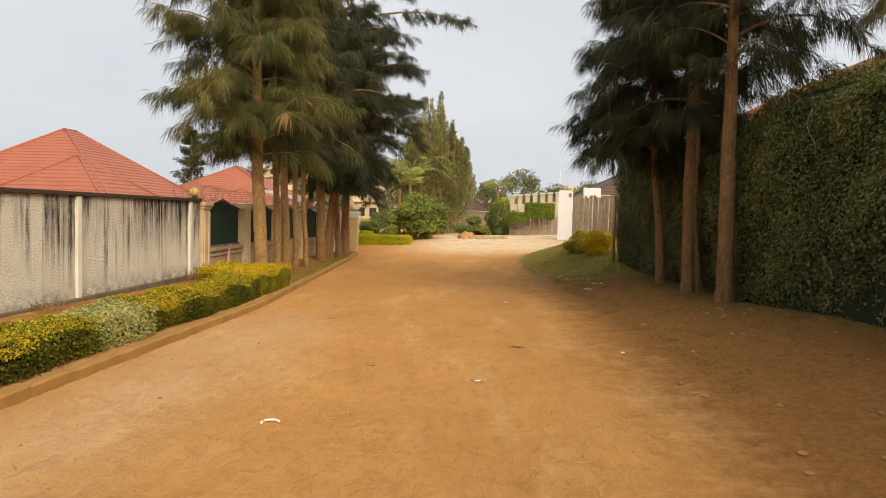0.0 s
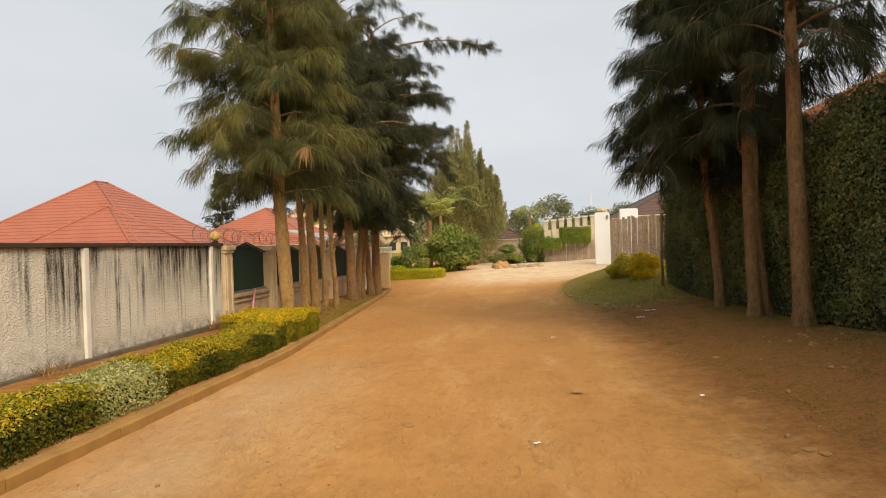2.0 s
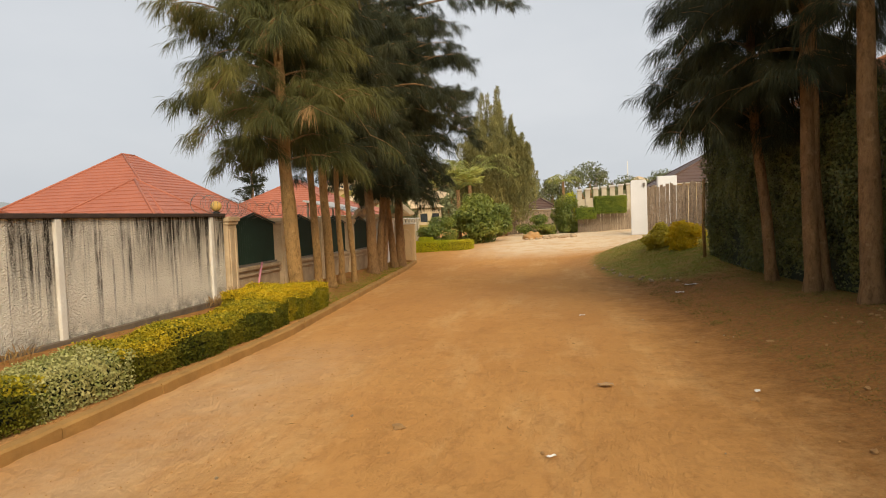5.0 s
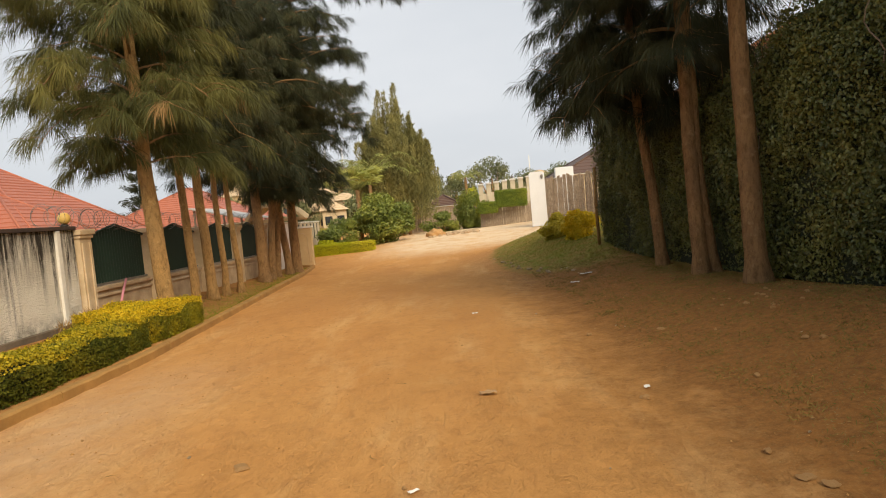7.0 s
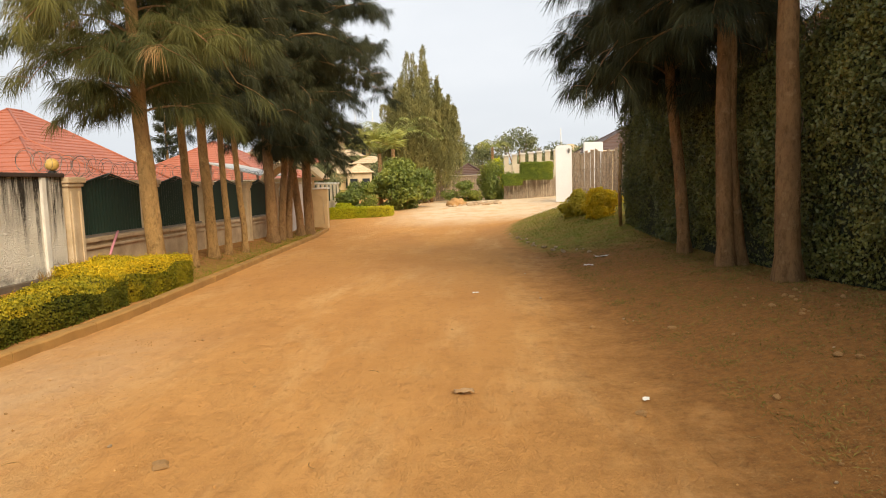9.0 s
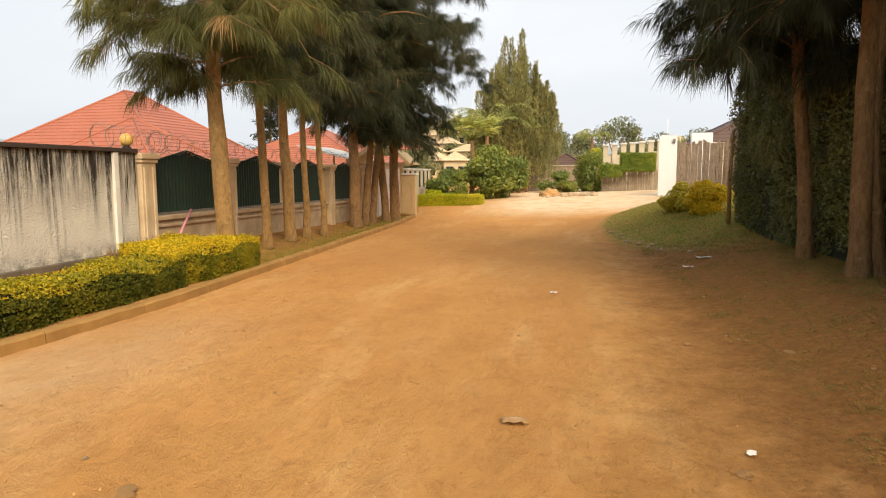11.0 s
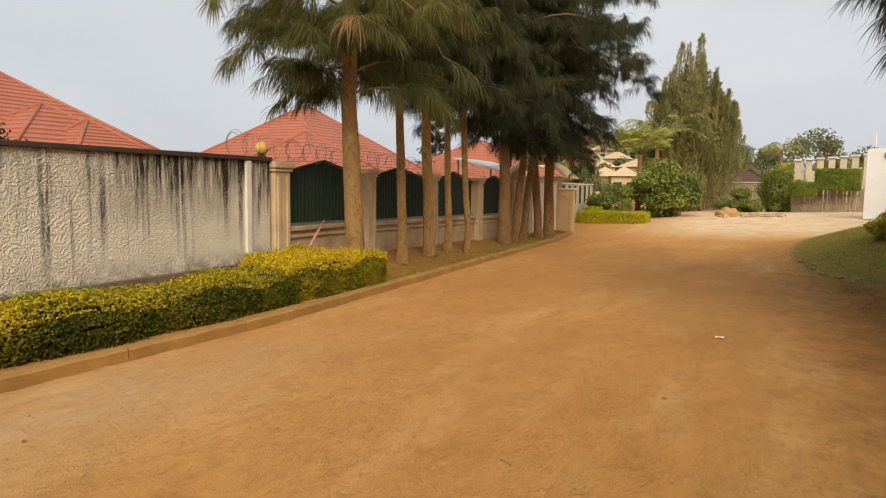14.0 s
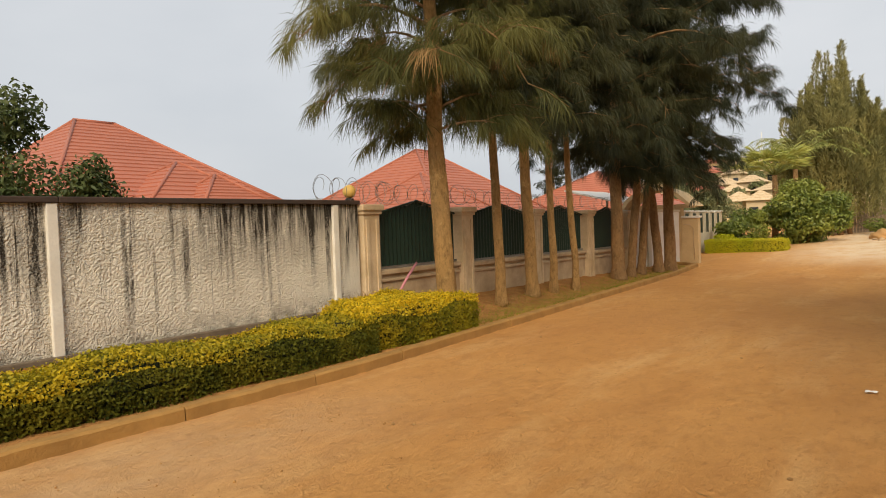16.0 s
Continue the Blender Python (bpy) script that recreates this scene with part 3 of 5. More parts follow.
def build_sheet_fence():
    fence = thing("wall_pier_fence", "beige piers and low wall carrying dark green steel sheets", "fence", (WX, 0, -0.05), kind="structure")
    for k, y in enumerate(PIERS):
        step = Matrix.Translation((0, 0, -0.013 * (y - PIERS[0])))
        p = part("pier", box(-0.36, 0.06, y - 0.19, y + 0.19, -0.3, 1.72, M["pier"], 0.015, "pier"), fence, "stained beige plaster pier", step)
        for s in (-0.115, 0.115):
            part("rib", box(0.06, 0.085, y + s - 0.035, y + s + 0.035, -0.1, 1.62, M["pier"], 0.008, "rib"), p)
        part("cap", box(-0.42, 0.12, y - 0.25, y + 0.25, 1.76, 1.86, M["pier"], 0.02, "cap"), p)
        part("collar", box(-0.39, 0.09, y - 0.22, y + 0.22, 1.70, 1.76, M["pier"], 0.015, "collar"), p)
        if k == len(PIERS) - 1:
            break
        a, b = y + 0.19, PIERS[k + 1] - 0.19
        part("low_wall", box(-0.22, -0.04, a, b, -0.3, 0.70, M["lowwall"], 0.006, "low_wall"), fence, "grimy beige low wall", step)
        part("ledge", box(-0.27, 0.02, a, b, 0.70, 0.78, M["lowwall"], 0.015, "ledge"), fence, m=step)
        part("moulding", box(-0.04, 0.0, a, b, 0.58, 0.63, M["lowwall"], 0.01, "moulding"), fence, m=step)
        # ribbed sheet with a low gable top
        n = 44
        verts, faces = [], []
        for i in range(n + 1):
            f = i / n
            yy = a + 0.02 + (b - a - 0.04) * f
            x = -0.13 + (0.012 if i % 2 else -0.012)
            top = 1.69 + 0.24 * (1 - abs(2 * f - 1))
            verts += [(x, yy, 0.80), (x, yy, top), (x - 0.006, yy, 0.80), (x - 0.006, yy, top)]
        for i in range(n):
            q = i * 4
            faces += [(q, q + 4, q + 5, q + 1), (q + 3, q + 7, q + 6, q + 2), (q + 1, q + 5, q + 7, q + 3)]
        panel = part("sheet_panel", place("sheet_panel", verts, faces, M["greensheet"]), fence, "dark green ribbed steel sheet with a gabled top", step)
        m = (a + b) / 2
        part("top_rail", tubes([([(-0.1, a, 1.70), (-0.1, m, 1.94), (-0.1, b, 1.70)], [0.02] * 3)], M["greensheet"], 6, "top_rail"), panel)
        part("bottom_rail", box(-0.12, -0.09, a, b, 0.79, 0.83, M["wire"], 0, "bottom_rail"), panel)


def coil(y0, y1, x, z, r, pitch, seed):
    rng = random.Random(seed)
    cu = bpy.data.curves.new("razor_wire", "CURVE")
    cu.dimensions, cu.bevel_depth, cu.bevel_resolution = "3D", 0.0045, 0
    sp = cu.splines.new("POLY")
    n = int((y1 - y0) / pitch * 14)
    sp.points.add(n - 1)
    for k in range(n):
        a = 2 * math.pi * k / 14
        rr = r * (1 + 0.16 * math.sin(k * 0.13) + rng.uniform(-0.03, 0.03))
        sp.points[k].co = (x + rr * math.cos(a), y0 + (y1 - y0) * k / n + 0.10 * math.sin(a * 0.5), z + rr * math.sin(a) + 0.04 * math.sin(k * 0.05), 1)
    cu.materials.append(M["wire"])
    return cu


def build_wire():
    solo("razor_wire", coil(13.75, 15.5, WX - 0.1, 2.02, 0.19, 0.17, 1), "loose coil of rusty razor wire on the wall", "razor wire", group="razor wire coils")
    solo("razor_wire", coil(15.1, 18.4, WX - 0.1, 1.97, 0.17, 0.21, 2), "loose coil of rusty razor wire on the sheet fence", "razor wire", group="razor wire coils")
    solo("razor_wire", coil(18.4, 25.5, WX - 0.1, 1.90, 0.17, 0.23, 3), "loose coil of rusty razor wire on the sheet fence", "razor wire", group="razor wire coils")
    lamp = thing("globe_lamp", "round yellowed globe lamp on the wall coping", "lamp", (WX - 0.08, 14.46, 1.87))
    bm = bmesh.new()
    bmesh.ops.create_uvsphere(bm, u_segments=24, v_segments=14, radius=0.105, matrix=Matrix.Translation((0, 0, 0.15)))
    part("globe", from_bm(bm, "globe", M["globe"], True), lamp)
    part("base", tube([(0, 0, 0), (0, 0, 0.03), (0, 0, 0.05)], [0.07, 0.07, 0.045], M["metal"], 16, "base"), lamp)
    pipe = [(WX + 0.55, 14.80, 0.36), (WX + 0.42, 15.2, 0.60), (WX + 0.30, 15.6, 0.82)]
    solo("pipe", tube(pipe, [0.022] * 3, M["pink"], 10, "pipe"), "faded pink plastic pipe leaning by the low wall", "pipe")


# ---------- hedges ----------
def hedge_shell(rng, n, ring, y0, y1, wob=0.05, ends=True):
    """Places and normals on a long hedge: ring is its cross-section as (x, z) points; walked along y."""
    ring = np.array(ring, float)
    seg = np.diff(ring, axis=0)
    ln = np.linalg.norm(seg, axis=1)
    pick = rng.choice(len(seg), n, p=ln / ln.sum())
    f = rng.uniform(0, 1, n)
    p = ring[pick] + seg[pick] * f[:, None]
    nor = np.stack([-seg[pick][:, 1], np.zeros(n), seg[pick][:, 0]], 1)
    y = rng.uniform(y0, y1, n)
    place3 = np.stack([p[:, 0], y, p[:, 1]], 1)
    nor = unit(nor)
    lump = np.sin(y * 2.3 + 1.7 * place3[:, 2] * 2) * np.sin(y * 0.9 + place3[:, 0] * 3) + 0.6 * np.sin(y * 5.1 + place3[:, 2] * 4.4) * np.sin(place3[:, 2] * 5.3 + y)
    place3 += nor * (wob * lump + rng.normal(0, 0.022, n))[:, None]
    if ends:
        lo, hi = ring.min(0), ring.max(0)
        m = int(n * (hi[0] - lo[0]) / max(1e-6, (y1 - y0)) * 0.8)
        e = np.stack([rng.uniform(lo[0], hi[0], m), rng.choice([y0, y1], m), rng.uniform(lo[1], hi[1], m)], 1)
        en = np.zeros((m, 3))
        en[:, 1] = np.sign(e[:, 1] - (y0 + y1) / 2)
        e[:, 1] += rng.normal(0, 0.03, m)
        place3, nor = np.concatenate([place3, e]), np.concatenate([nor, en])
    return place3, nor


def core(ring, y0, y1, shrink, name="core"):
    """Dark body inside a hedge; its near-black colour stands in for inner shade."""
    ring = np.array(ring, float)
    c = ring.mean(0)
    inner = c + (ring - c) * np.array(shrink)
    n = len(inner)
    verts = [(x, y0 + 0.06, z) for x, z in inner] + [(x, y1 - 0.06, z) for x, z in inner]
    faces = [(k, k + 1, n + k + 1, n + k) for k in range(n - 1)] + [(n - 1, 0, n, 2 * n - 1), tuple(range(n)), tuple(range(2 * n - 1, n - 1, -1))]
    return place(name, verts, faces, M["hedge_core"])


def build_low_hedges():
    rng = np.random.default_rng(11)

    def hedge(y0, y1, x0, x1, top, count, mats, label, off=0.0):
        ob = thing("low_hedge", label, "hedge", group="clipped hedge by the kerb")
        ym = (y0 + y1) / 2
        b = on_land(x1, ym) + 0.02
        ring = [(x1, b - 0.05), (x1 + 0.03, b + (top - b) * 0.5), (x1 - 0.02, top - 0.05), (x1 - 0.08, top), (x0 + 0.06, top + 0.02), (x0, top - 0.05), (x0, b - 0.05)]
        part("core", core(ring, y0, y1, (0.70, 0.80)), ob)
        p, nn = hedge_shell(rng, count, ring, y0, y1, 0.045)
        flip = np.where((nn[:, :1] * (p[:, :1] - (x0 + x1) / 2) + nn[:, 2:] * (p[:, 2:] - (b + top) / 2)) < 0, -1, 1)
        nn = nn * flip
        # tops are truly yellower; the side colour also holds painted shade
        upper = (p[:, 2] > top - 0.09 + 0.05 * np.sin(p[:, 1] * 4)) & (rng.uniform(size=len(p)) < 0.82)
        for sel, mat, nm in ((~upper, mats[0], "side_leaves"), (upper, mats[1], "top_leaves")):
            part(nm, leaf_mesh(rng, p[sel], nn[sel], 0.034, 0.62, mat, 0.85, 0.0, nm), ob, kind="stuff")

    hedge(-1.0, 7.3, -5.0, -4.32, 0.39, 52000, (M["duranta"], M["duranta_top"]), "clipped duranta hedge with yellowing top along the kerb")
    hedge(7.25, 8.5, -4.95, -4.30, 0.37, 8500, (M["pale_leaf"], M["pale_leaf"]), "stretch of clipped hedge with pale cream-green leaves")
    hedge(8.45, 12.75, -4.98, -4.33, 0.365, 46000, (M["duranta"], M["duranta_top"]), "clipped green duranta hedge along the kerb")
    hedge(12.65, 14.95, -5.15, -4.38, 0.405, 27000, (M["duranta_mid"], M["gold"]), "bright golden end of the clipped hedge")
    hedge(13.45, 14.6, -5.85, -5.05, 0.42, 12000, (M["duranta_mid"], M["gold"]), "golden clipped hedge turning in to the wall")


def hedge_x(y):
    """Face of the tall hedge, which closes in on the road towards its far end."""
    return 4.80 - 0.064 * np.clip(np.asarray(y, float) - 11.0, 0, 12)



def hedge_top(y):
    y = np.asarray(y, float)
    return 3.74 + 0.05 * np.sin(y * 1.3) - 0.5 * smooth((y - 11.9) / 1.2) + 1.3 * smooth((y - 16.6) / 3.0)


def build_tall_hedge():
    rng = np.random.default_rng(21)
    ob = thing("tall_hedge", "tall dark green clipped hedge wall beside the road", "hedge")
    y0, y1 = -7.0, 20.35
    # front face
    n = 175000
    y = np.where(rng.uniform(size=n) < 0.8, rng.uniform(4.0, y1, n), rng.uniform(y0, 4.0, n))
    face = hedge_x(y)
    foot = land(face, y) + 0.02
    top = hedge_top(y)
    z = foot + (top - foot) * rng.uniform(0, 1, n)
    lump = 0.09 * np.sin(y * 1.9 + z * 1.1) * np.sin(z * 2.3 - y * 0.7) + 0.05 * np.sin(y * 4.7 - z * 3.1) * np.sin(z * 5.9 + y) + 0.02 * np.sin(11 * y + 7 * z) * np.sin(9 * z - 5 * y)
    batter = 0.16 * np.sin(np.pi * (z - foot) / (top - foot)) - 0.10
    x = face - batter - lump + 0.5 * smooth((z - top + 0.35) / 0.35) ** 2 + rng.normal(0, 0.045, n)
    p = np.stack([x, y, z], 1)
    nor = np.tile([-1.0, 0.0, 0.25], (n, 1))
    part("front_leaves", leaf_mesh(rng, p, nor, 0.054, 0.68, M["hedge"], 0.75, 0.5, "front_leaves"), ob, kind="stuff")
    # top and far end
    m = 22000
    y = rng.uniform(y0, y1, m)
    p = np.stack([hedge_x(y) + rng.uniform(0.1, 1.1, m), y, hedge_top(y) + rng.normal(0, 0.05, m)], 1)
    part("top_leaves", leaf_mesh(rng, p, np.tile([0, 0, 1.0], (m, 1)), 0.065, 0.68, M["hedge"], 0.8, 0, "top_leaves"), ob, kind="stuff")
    m = 8000
    p = np.stack([float(hedge_x(y1)) + rng.uniform(0, 1.1, m), y1 + rng.normal(0, 0.05, m), rng.uniform(0.0, 4.5, m)], 1)
    part("end_leaves", leaf_mesh(rng, p, np.tile([0, 1.0, 0.1], (m, 1)), 0.065, 0.68, M["hedge"], 0.7, 0, "end_leaves"), ob, kind="stuff")
    ys = np.linspace(y0, y1 - 0.1, 60)
    verts, faces = [], []
    for q in ys:
        t = float(hedge_top(q)) - 0.08
        h = float(hedge_x(q))
        verts += [(h + 0.10, q, -0.3), (h + 0.04, q, 1.6), (h + 0.13, q, t - 0.25), (h + 0.35, q, t), (h + 1.05, q, t), (h + 1.1, q, -0.3)]
    for k in range(len(ys) - 1):
        for s in range(5):
            a = k * 6 + s
            faces.append((a, a + 1, a + 7, a + 6))
    faces += [tuple(range(6)), tuple(len(verts) - 1 - s for s in range(6))]
    # added core whose dark colour paints the shade behind the leaves
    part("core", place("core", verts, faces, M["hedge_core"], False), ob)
    # loose shoots above the clipped top
    shoots = []
    for k in range(70):
        yy = rng.uniform(5, 19)
        a = Vector((float(hedge_x(yy)) + rng.uniform(0.0, 0.6), yy, float(hedge_top(yy)) - 0.05))
        d = Vector((rng.uniform(-0.3, 0.3), rng.uniform(-0.3, 0.3), 1)) * rng.uniform(0.15, 0.4)
        shoots.append(([a, a + d * 0.5 + Vector((rng.uniform(-0.05, 0.05), 0, 0)), a + d], [0.005, 0.004, 0.002]))
    part("loose_growth", tubes(shoots, M["bark_dark"], 4, "loose_growth"), ob, kind="stuff")
    # bare runners hanging over the face
    for k, (yy, z0, z1) in enumerate(((9.8, 3.3, 2.6), (12.3, 2.7, 1.9), (9.2, 1.2, 0.75))):
        path = [(float(hedge_x(yy)) - 0.16, yy + 0.15 * math.sin(s * 0.9 + k), z0 + (z1 - z0) * s / 6) for s in range(7)]
        part("runner", tube(path, [0.008] * 7, M["slab"], 5, "runner"), ob, "bare dry runner")
    post = [(4.05, 20.2, on_land(4.05, 20.2) - 0.1), (4.03, 20.2, 1.3), (4.06, 20.18, 2.35)]
    solo("wooden_post", tube(post, [0.045, 0.04, 0.035], M["bark"], 9, "wooden_post"), "thin weathered wooden post at the hedge corner", "post")


# ---------- casuarina trees ----------
def casuarina(rng, at, height, first, reach, trunk_r, lean, mats, label, group, limbs=44, twin=False, bias=(0, 0), dead=0.0, dense=1.0, bark="bark", low=(0.5, 0.22), seen=7.6, taper=0.75):
    tree = thing("casuarina_tree", label, "tree", (at[0], at[1], on_land(*at) - 0.03), group=group)
    zs = np.linspace(0, height, 14)
    wob = np.cumsum(rng.normal(0, 0.02, (14, 2)), 0)
    bent = np.minimum(zs, 3.2 + 0.25 * (zs - 3.2)) / 3
    axis = np.stack([lean[0] * bent + wob[:, 0], lean[1] * bent + wob[:, 1], zs], 1)
    rad = trunk_r * (1 - zs / height) ** 0.75 + 0.012
    part("trunk", trunk_mesh(axis, rad, M[bark], rng), tree)
    if twin:
        a2 = axis[:9] + np.array([0.21, 0.03, 0]) * (1 - 0.55 * np.minimum(zs[:9, None] / 1.6, 1))
        part("trunk", trunk_mesh(a2, rad[:9] * 0.8, M[bark], rng), tree)
    roots, ways, droots, dways, wood = [], [], [], [], []
    down = np.array([0, 0, -1.0])
    for k in range(limbs):
        f = (k + rng.uniform(0, 1)) / limbs
        z = first + (height - first) * f
        base = np.array([np.interp(z, zs, axis[:, 0]), np.interp(z, zs, axis[:, 1]), z])
        az = k * 2.4 + rng.uniform(-0.6, 0.6)
        out = np.array([math.cos(az), math.sin(az), 0.0])
        lower = low[0] + (1 - low[0]) * min(1.0, f / low[1])
        L = reach * lower * (1 - taper * f) * rng.uniform(0.5, 1.2) * (1 + 0.5 * (out[0] * bias[0] + out[1] * bias[1]))
        L = max(L, 0.45)
        rise = rng.uniform(0.1, 0.85) + 0.4 * f
        sag = rng.uniform(0.4, 0.95)
        s = np.linspace(0, 1, 8)[:, None]
        Lz = min(L, 1.9)
        limb = base + out * L * s - down * (Lz * rise * s - Lz * sag * s ** 2.4)
        wood.append((limb, list(np.linspace(0.028 * L / 2.5 + 0.010, 0.005, 8))))
        nsub = int((9 + 8.5 * L) * dense * (1.0 if z < seen else 0.4))
        for j in range(nsub):
            u = rng.uniform(0.08, 1.0) ** 0.8
            p0 = np.array([np.interp(u, s[:, 0], limb[:, c]) for c in range(3)])
            turn = rng.normal(0, 1.0)
            d = np.array([out[0] * math.cos(turn) - out[1] * math.sin(turn), out[0] * math.sin(turn) + out[1] * math.cos(turn), rng.uniform(-0.5, 0.7)])
            d /= np.linalg.norm(d)
            l2 = rng.uniform(0.25, 0.7)
            gone = dead and f < 0.35 and rng.uniform() < dead
            q = rng.uniform(0.15, 1, int(68 * l2 / 0.45))[:, None]
            r = p0 + d * l2 * q + down * 0.25 * l2 * q ** 2
            w = d * 0.5 + rng.normal(0, 0.32, (len(q), 3)) + down * (1.1 if gone else 0.8)
            (droots if gone else roots).append(r)
            (dways if gone else ways).append(w)
            if j % 4 == 0:
                wood.append(([p0, p0 + d * l2 * 0.5 + down * 0.06 * l2, p0 + d * l2 + down * 0.25 * l2], [0.007, 0.005, 0.003]))
    part("limb_wood", tubes(wood, M["bark_dark"], 4, "limb_wood"), tree, kind="stuff")
    part("crown", needle_mesh(rng, np.concatenate(roots), np.concatenate(ways), 0.38, 0.0095, mats, "crown"), tree, kind="stuff")
    if droots:
        part("dead_sprays", needle_mesh(rng, np.concatenate(droots), np.concatenate(dways), 0.42, 0.013, M["needle_dead"], "dead_sprays"), tree, "dry brown sprays", kind="stuff")


def build_casuarinas():
    rng = np.random.default_rng(31)
    lab = "tall casuarina with bare orange-brown trunk and drooping needles"
    row = "casuarina row on the verge"
    # g: needles as lit; d: the copy with shade painted in
    g, d = M["needle"], M["needle_dark"]
    casuarina(rng, (-5.08, 15.25), 9.5, 2.9, 2.0, 0.15, (-0.22, 0.0), g, "tall casuarina with bare trunk, olive drooping needles and dry sprays", row, 60, bias=(0.0, -0.4), dead=0.03, taper=0.32, low=(0.72, 0.15))
    casuarina(rng, (-5.37, 17.15), 9.0, 3.7, 1.7, 0.082, (-0.06, 0.0), g, lab, row, 36, dead=0.09, taper=0.5)
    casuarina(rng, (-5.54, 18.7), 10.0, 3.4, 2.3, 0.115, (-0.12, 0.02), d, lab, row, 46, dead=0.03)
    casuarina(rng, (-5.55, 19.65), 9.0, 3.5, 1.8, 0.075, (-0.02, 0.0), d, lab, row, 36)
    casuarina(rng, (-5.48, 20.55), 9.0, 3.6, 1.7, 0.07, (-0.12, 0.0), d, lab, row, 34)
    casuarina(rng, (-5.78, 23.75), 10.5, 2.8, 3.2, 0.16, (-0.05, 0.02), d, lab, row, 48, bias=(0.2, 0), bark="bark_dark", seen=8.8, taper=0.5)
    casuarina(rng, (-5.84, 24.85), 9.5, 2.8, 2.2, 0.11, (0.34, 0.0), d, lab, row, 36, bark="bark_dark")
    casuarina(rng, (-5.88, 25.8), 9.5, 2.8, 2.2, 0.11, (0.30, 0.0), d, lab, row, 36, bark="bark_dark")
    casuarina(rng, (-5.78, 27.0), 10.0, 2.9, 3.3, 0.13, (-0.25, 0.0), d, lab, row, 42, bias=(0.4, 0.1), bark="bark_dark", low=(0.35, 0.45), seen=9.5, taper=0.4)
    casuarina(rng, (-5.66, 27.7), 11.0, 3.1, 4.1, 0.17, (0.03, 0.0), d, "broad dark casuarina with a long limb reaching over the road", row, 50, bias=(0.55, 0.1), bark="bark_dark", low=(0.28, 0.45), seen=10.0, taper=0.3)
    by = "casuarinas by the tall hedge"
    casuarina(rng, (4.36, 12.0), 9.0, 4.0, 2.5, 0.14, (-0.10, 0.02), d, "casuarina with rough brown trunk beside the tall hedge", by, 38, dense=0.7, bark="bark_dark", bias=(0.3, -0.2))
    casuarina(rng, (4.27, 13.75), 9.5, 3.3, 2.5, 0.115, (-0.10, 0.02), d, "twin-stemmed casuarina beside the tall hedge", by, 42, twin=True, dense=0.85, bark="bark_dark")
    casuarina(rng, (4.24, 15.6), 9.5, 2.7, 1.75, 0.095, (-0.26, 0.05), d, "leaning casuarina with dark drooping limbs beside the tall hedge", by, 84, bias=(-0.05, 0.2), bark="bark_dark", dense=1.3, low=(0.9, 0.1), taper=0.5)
    casuarina(rng, (6.9, 9.6), 9.0, 4.6, 2.1, 0.12, (-0.1, 0.0), g, "casuarina behind the tall hedge with olive sprays hanging over it", by, 36)


build_kerb()
build_wall()
build_sheet_fence()
build_wire()
build_low_hedges()
build_tall_hedge()
build_casuarinas()


# ---------- shrubs and broadleaf trees ----------
def blob_leaves(rng, lobes, count, length, wide, mat, name="foliage", spread=0.8):
    """Leaves through the outer part of a set of lobes (x, y, z, rx, ry, rz)."""
    lobes = np.array(lobes, float)
    w = (lobes[:, 3] * lobes[:, 5]) ** 1.0
    pick = rng.choice(len(lobes), count, p=w / w.sum())
    d = unit(rng.normal(size=(count, 3)))
    r = rng.uniform(0.0, 1.0, (count, 1)) ** 0.28 * (1 + 0.16 * np.sin(5 * d[:, :1] + 3 * d[:, 2:] * 2) * np.cos(4 * d[:, 1:2]))
    p = lobes[pick][:, :3] + d * r * lobes[pick][:, 3:]
    return leaf_mesh(rng, p, d + np.array([0, 0, 0.35]), length, wide, mat, spread, 0.4, name)


def random_lobes(rng, n, rx, ry, z0, z1):
    out = []
    for k in range(n):
        f = rng.uniform(0, 1)
        a = rng.uniform(0, 2 * math.pi)
        z = z0 + (z1 - z0) * f
        q = math.sqrt(max(0.05, 1 - (2 * f - 0.85) ** 2)) * rng.uniform(0.25, 0.8)
        s = rng.uniform(0.28, 0.46)
        out.append((rx * q * math.cos(a), ry * q * math.sin(a), z, rx * s, ry * s, (z1 - z0) * s * 0.55))
    return out


def shrub(rng, at, rx, ry, height, count, length, mat, label, group="", lobes=16, name="shrub", stems=5, clear=0.12):
    x, y = at
    ob = thing(name, label, "tree" if name.endswith("tree") else "shrub", (x, y, on_land(x, y) - 0.02), group=group)
    ls = random_lobes(rng, lobes, rx, ry, height * clear + 0.15 * height, height * 0.86)
    part("foliage", blob_leaves(rng, ls, count, length, 0.5, mat), ob, kind="stuff")
    for k in range(stems):
        l = ls[k % len(ls)]
        a = rng.uniform(0, 6.28)
        f = np.linspace(0, 1, 5)[:, None]
        foot = np.array([0.12 * rx * math.cos(a), 0.12 * ry * math.sin(a), 0.0])
        path = foot + (np.array(l[:3]) - foot) * f + rng.normal(0, 0.03, (5, 3)) * height * 0.3 * f
        part("stem", tube(path, list(np.linspace(0.03, 0.008, 5) * (0.5 + height * 0.35)), M["bark_dark"], 6, "stem"), ob)
    return ob


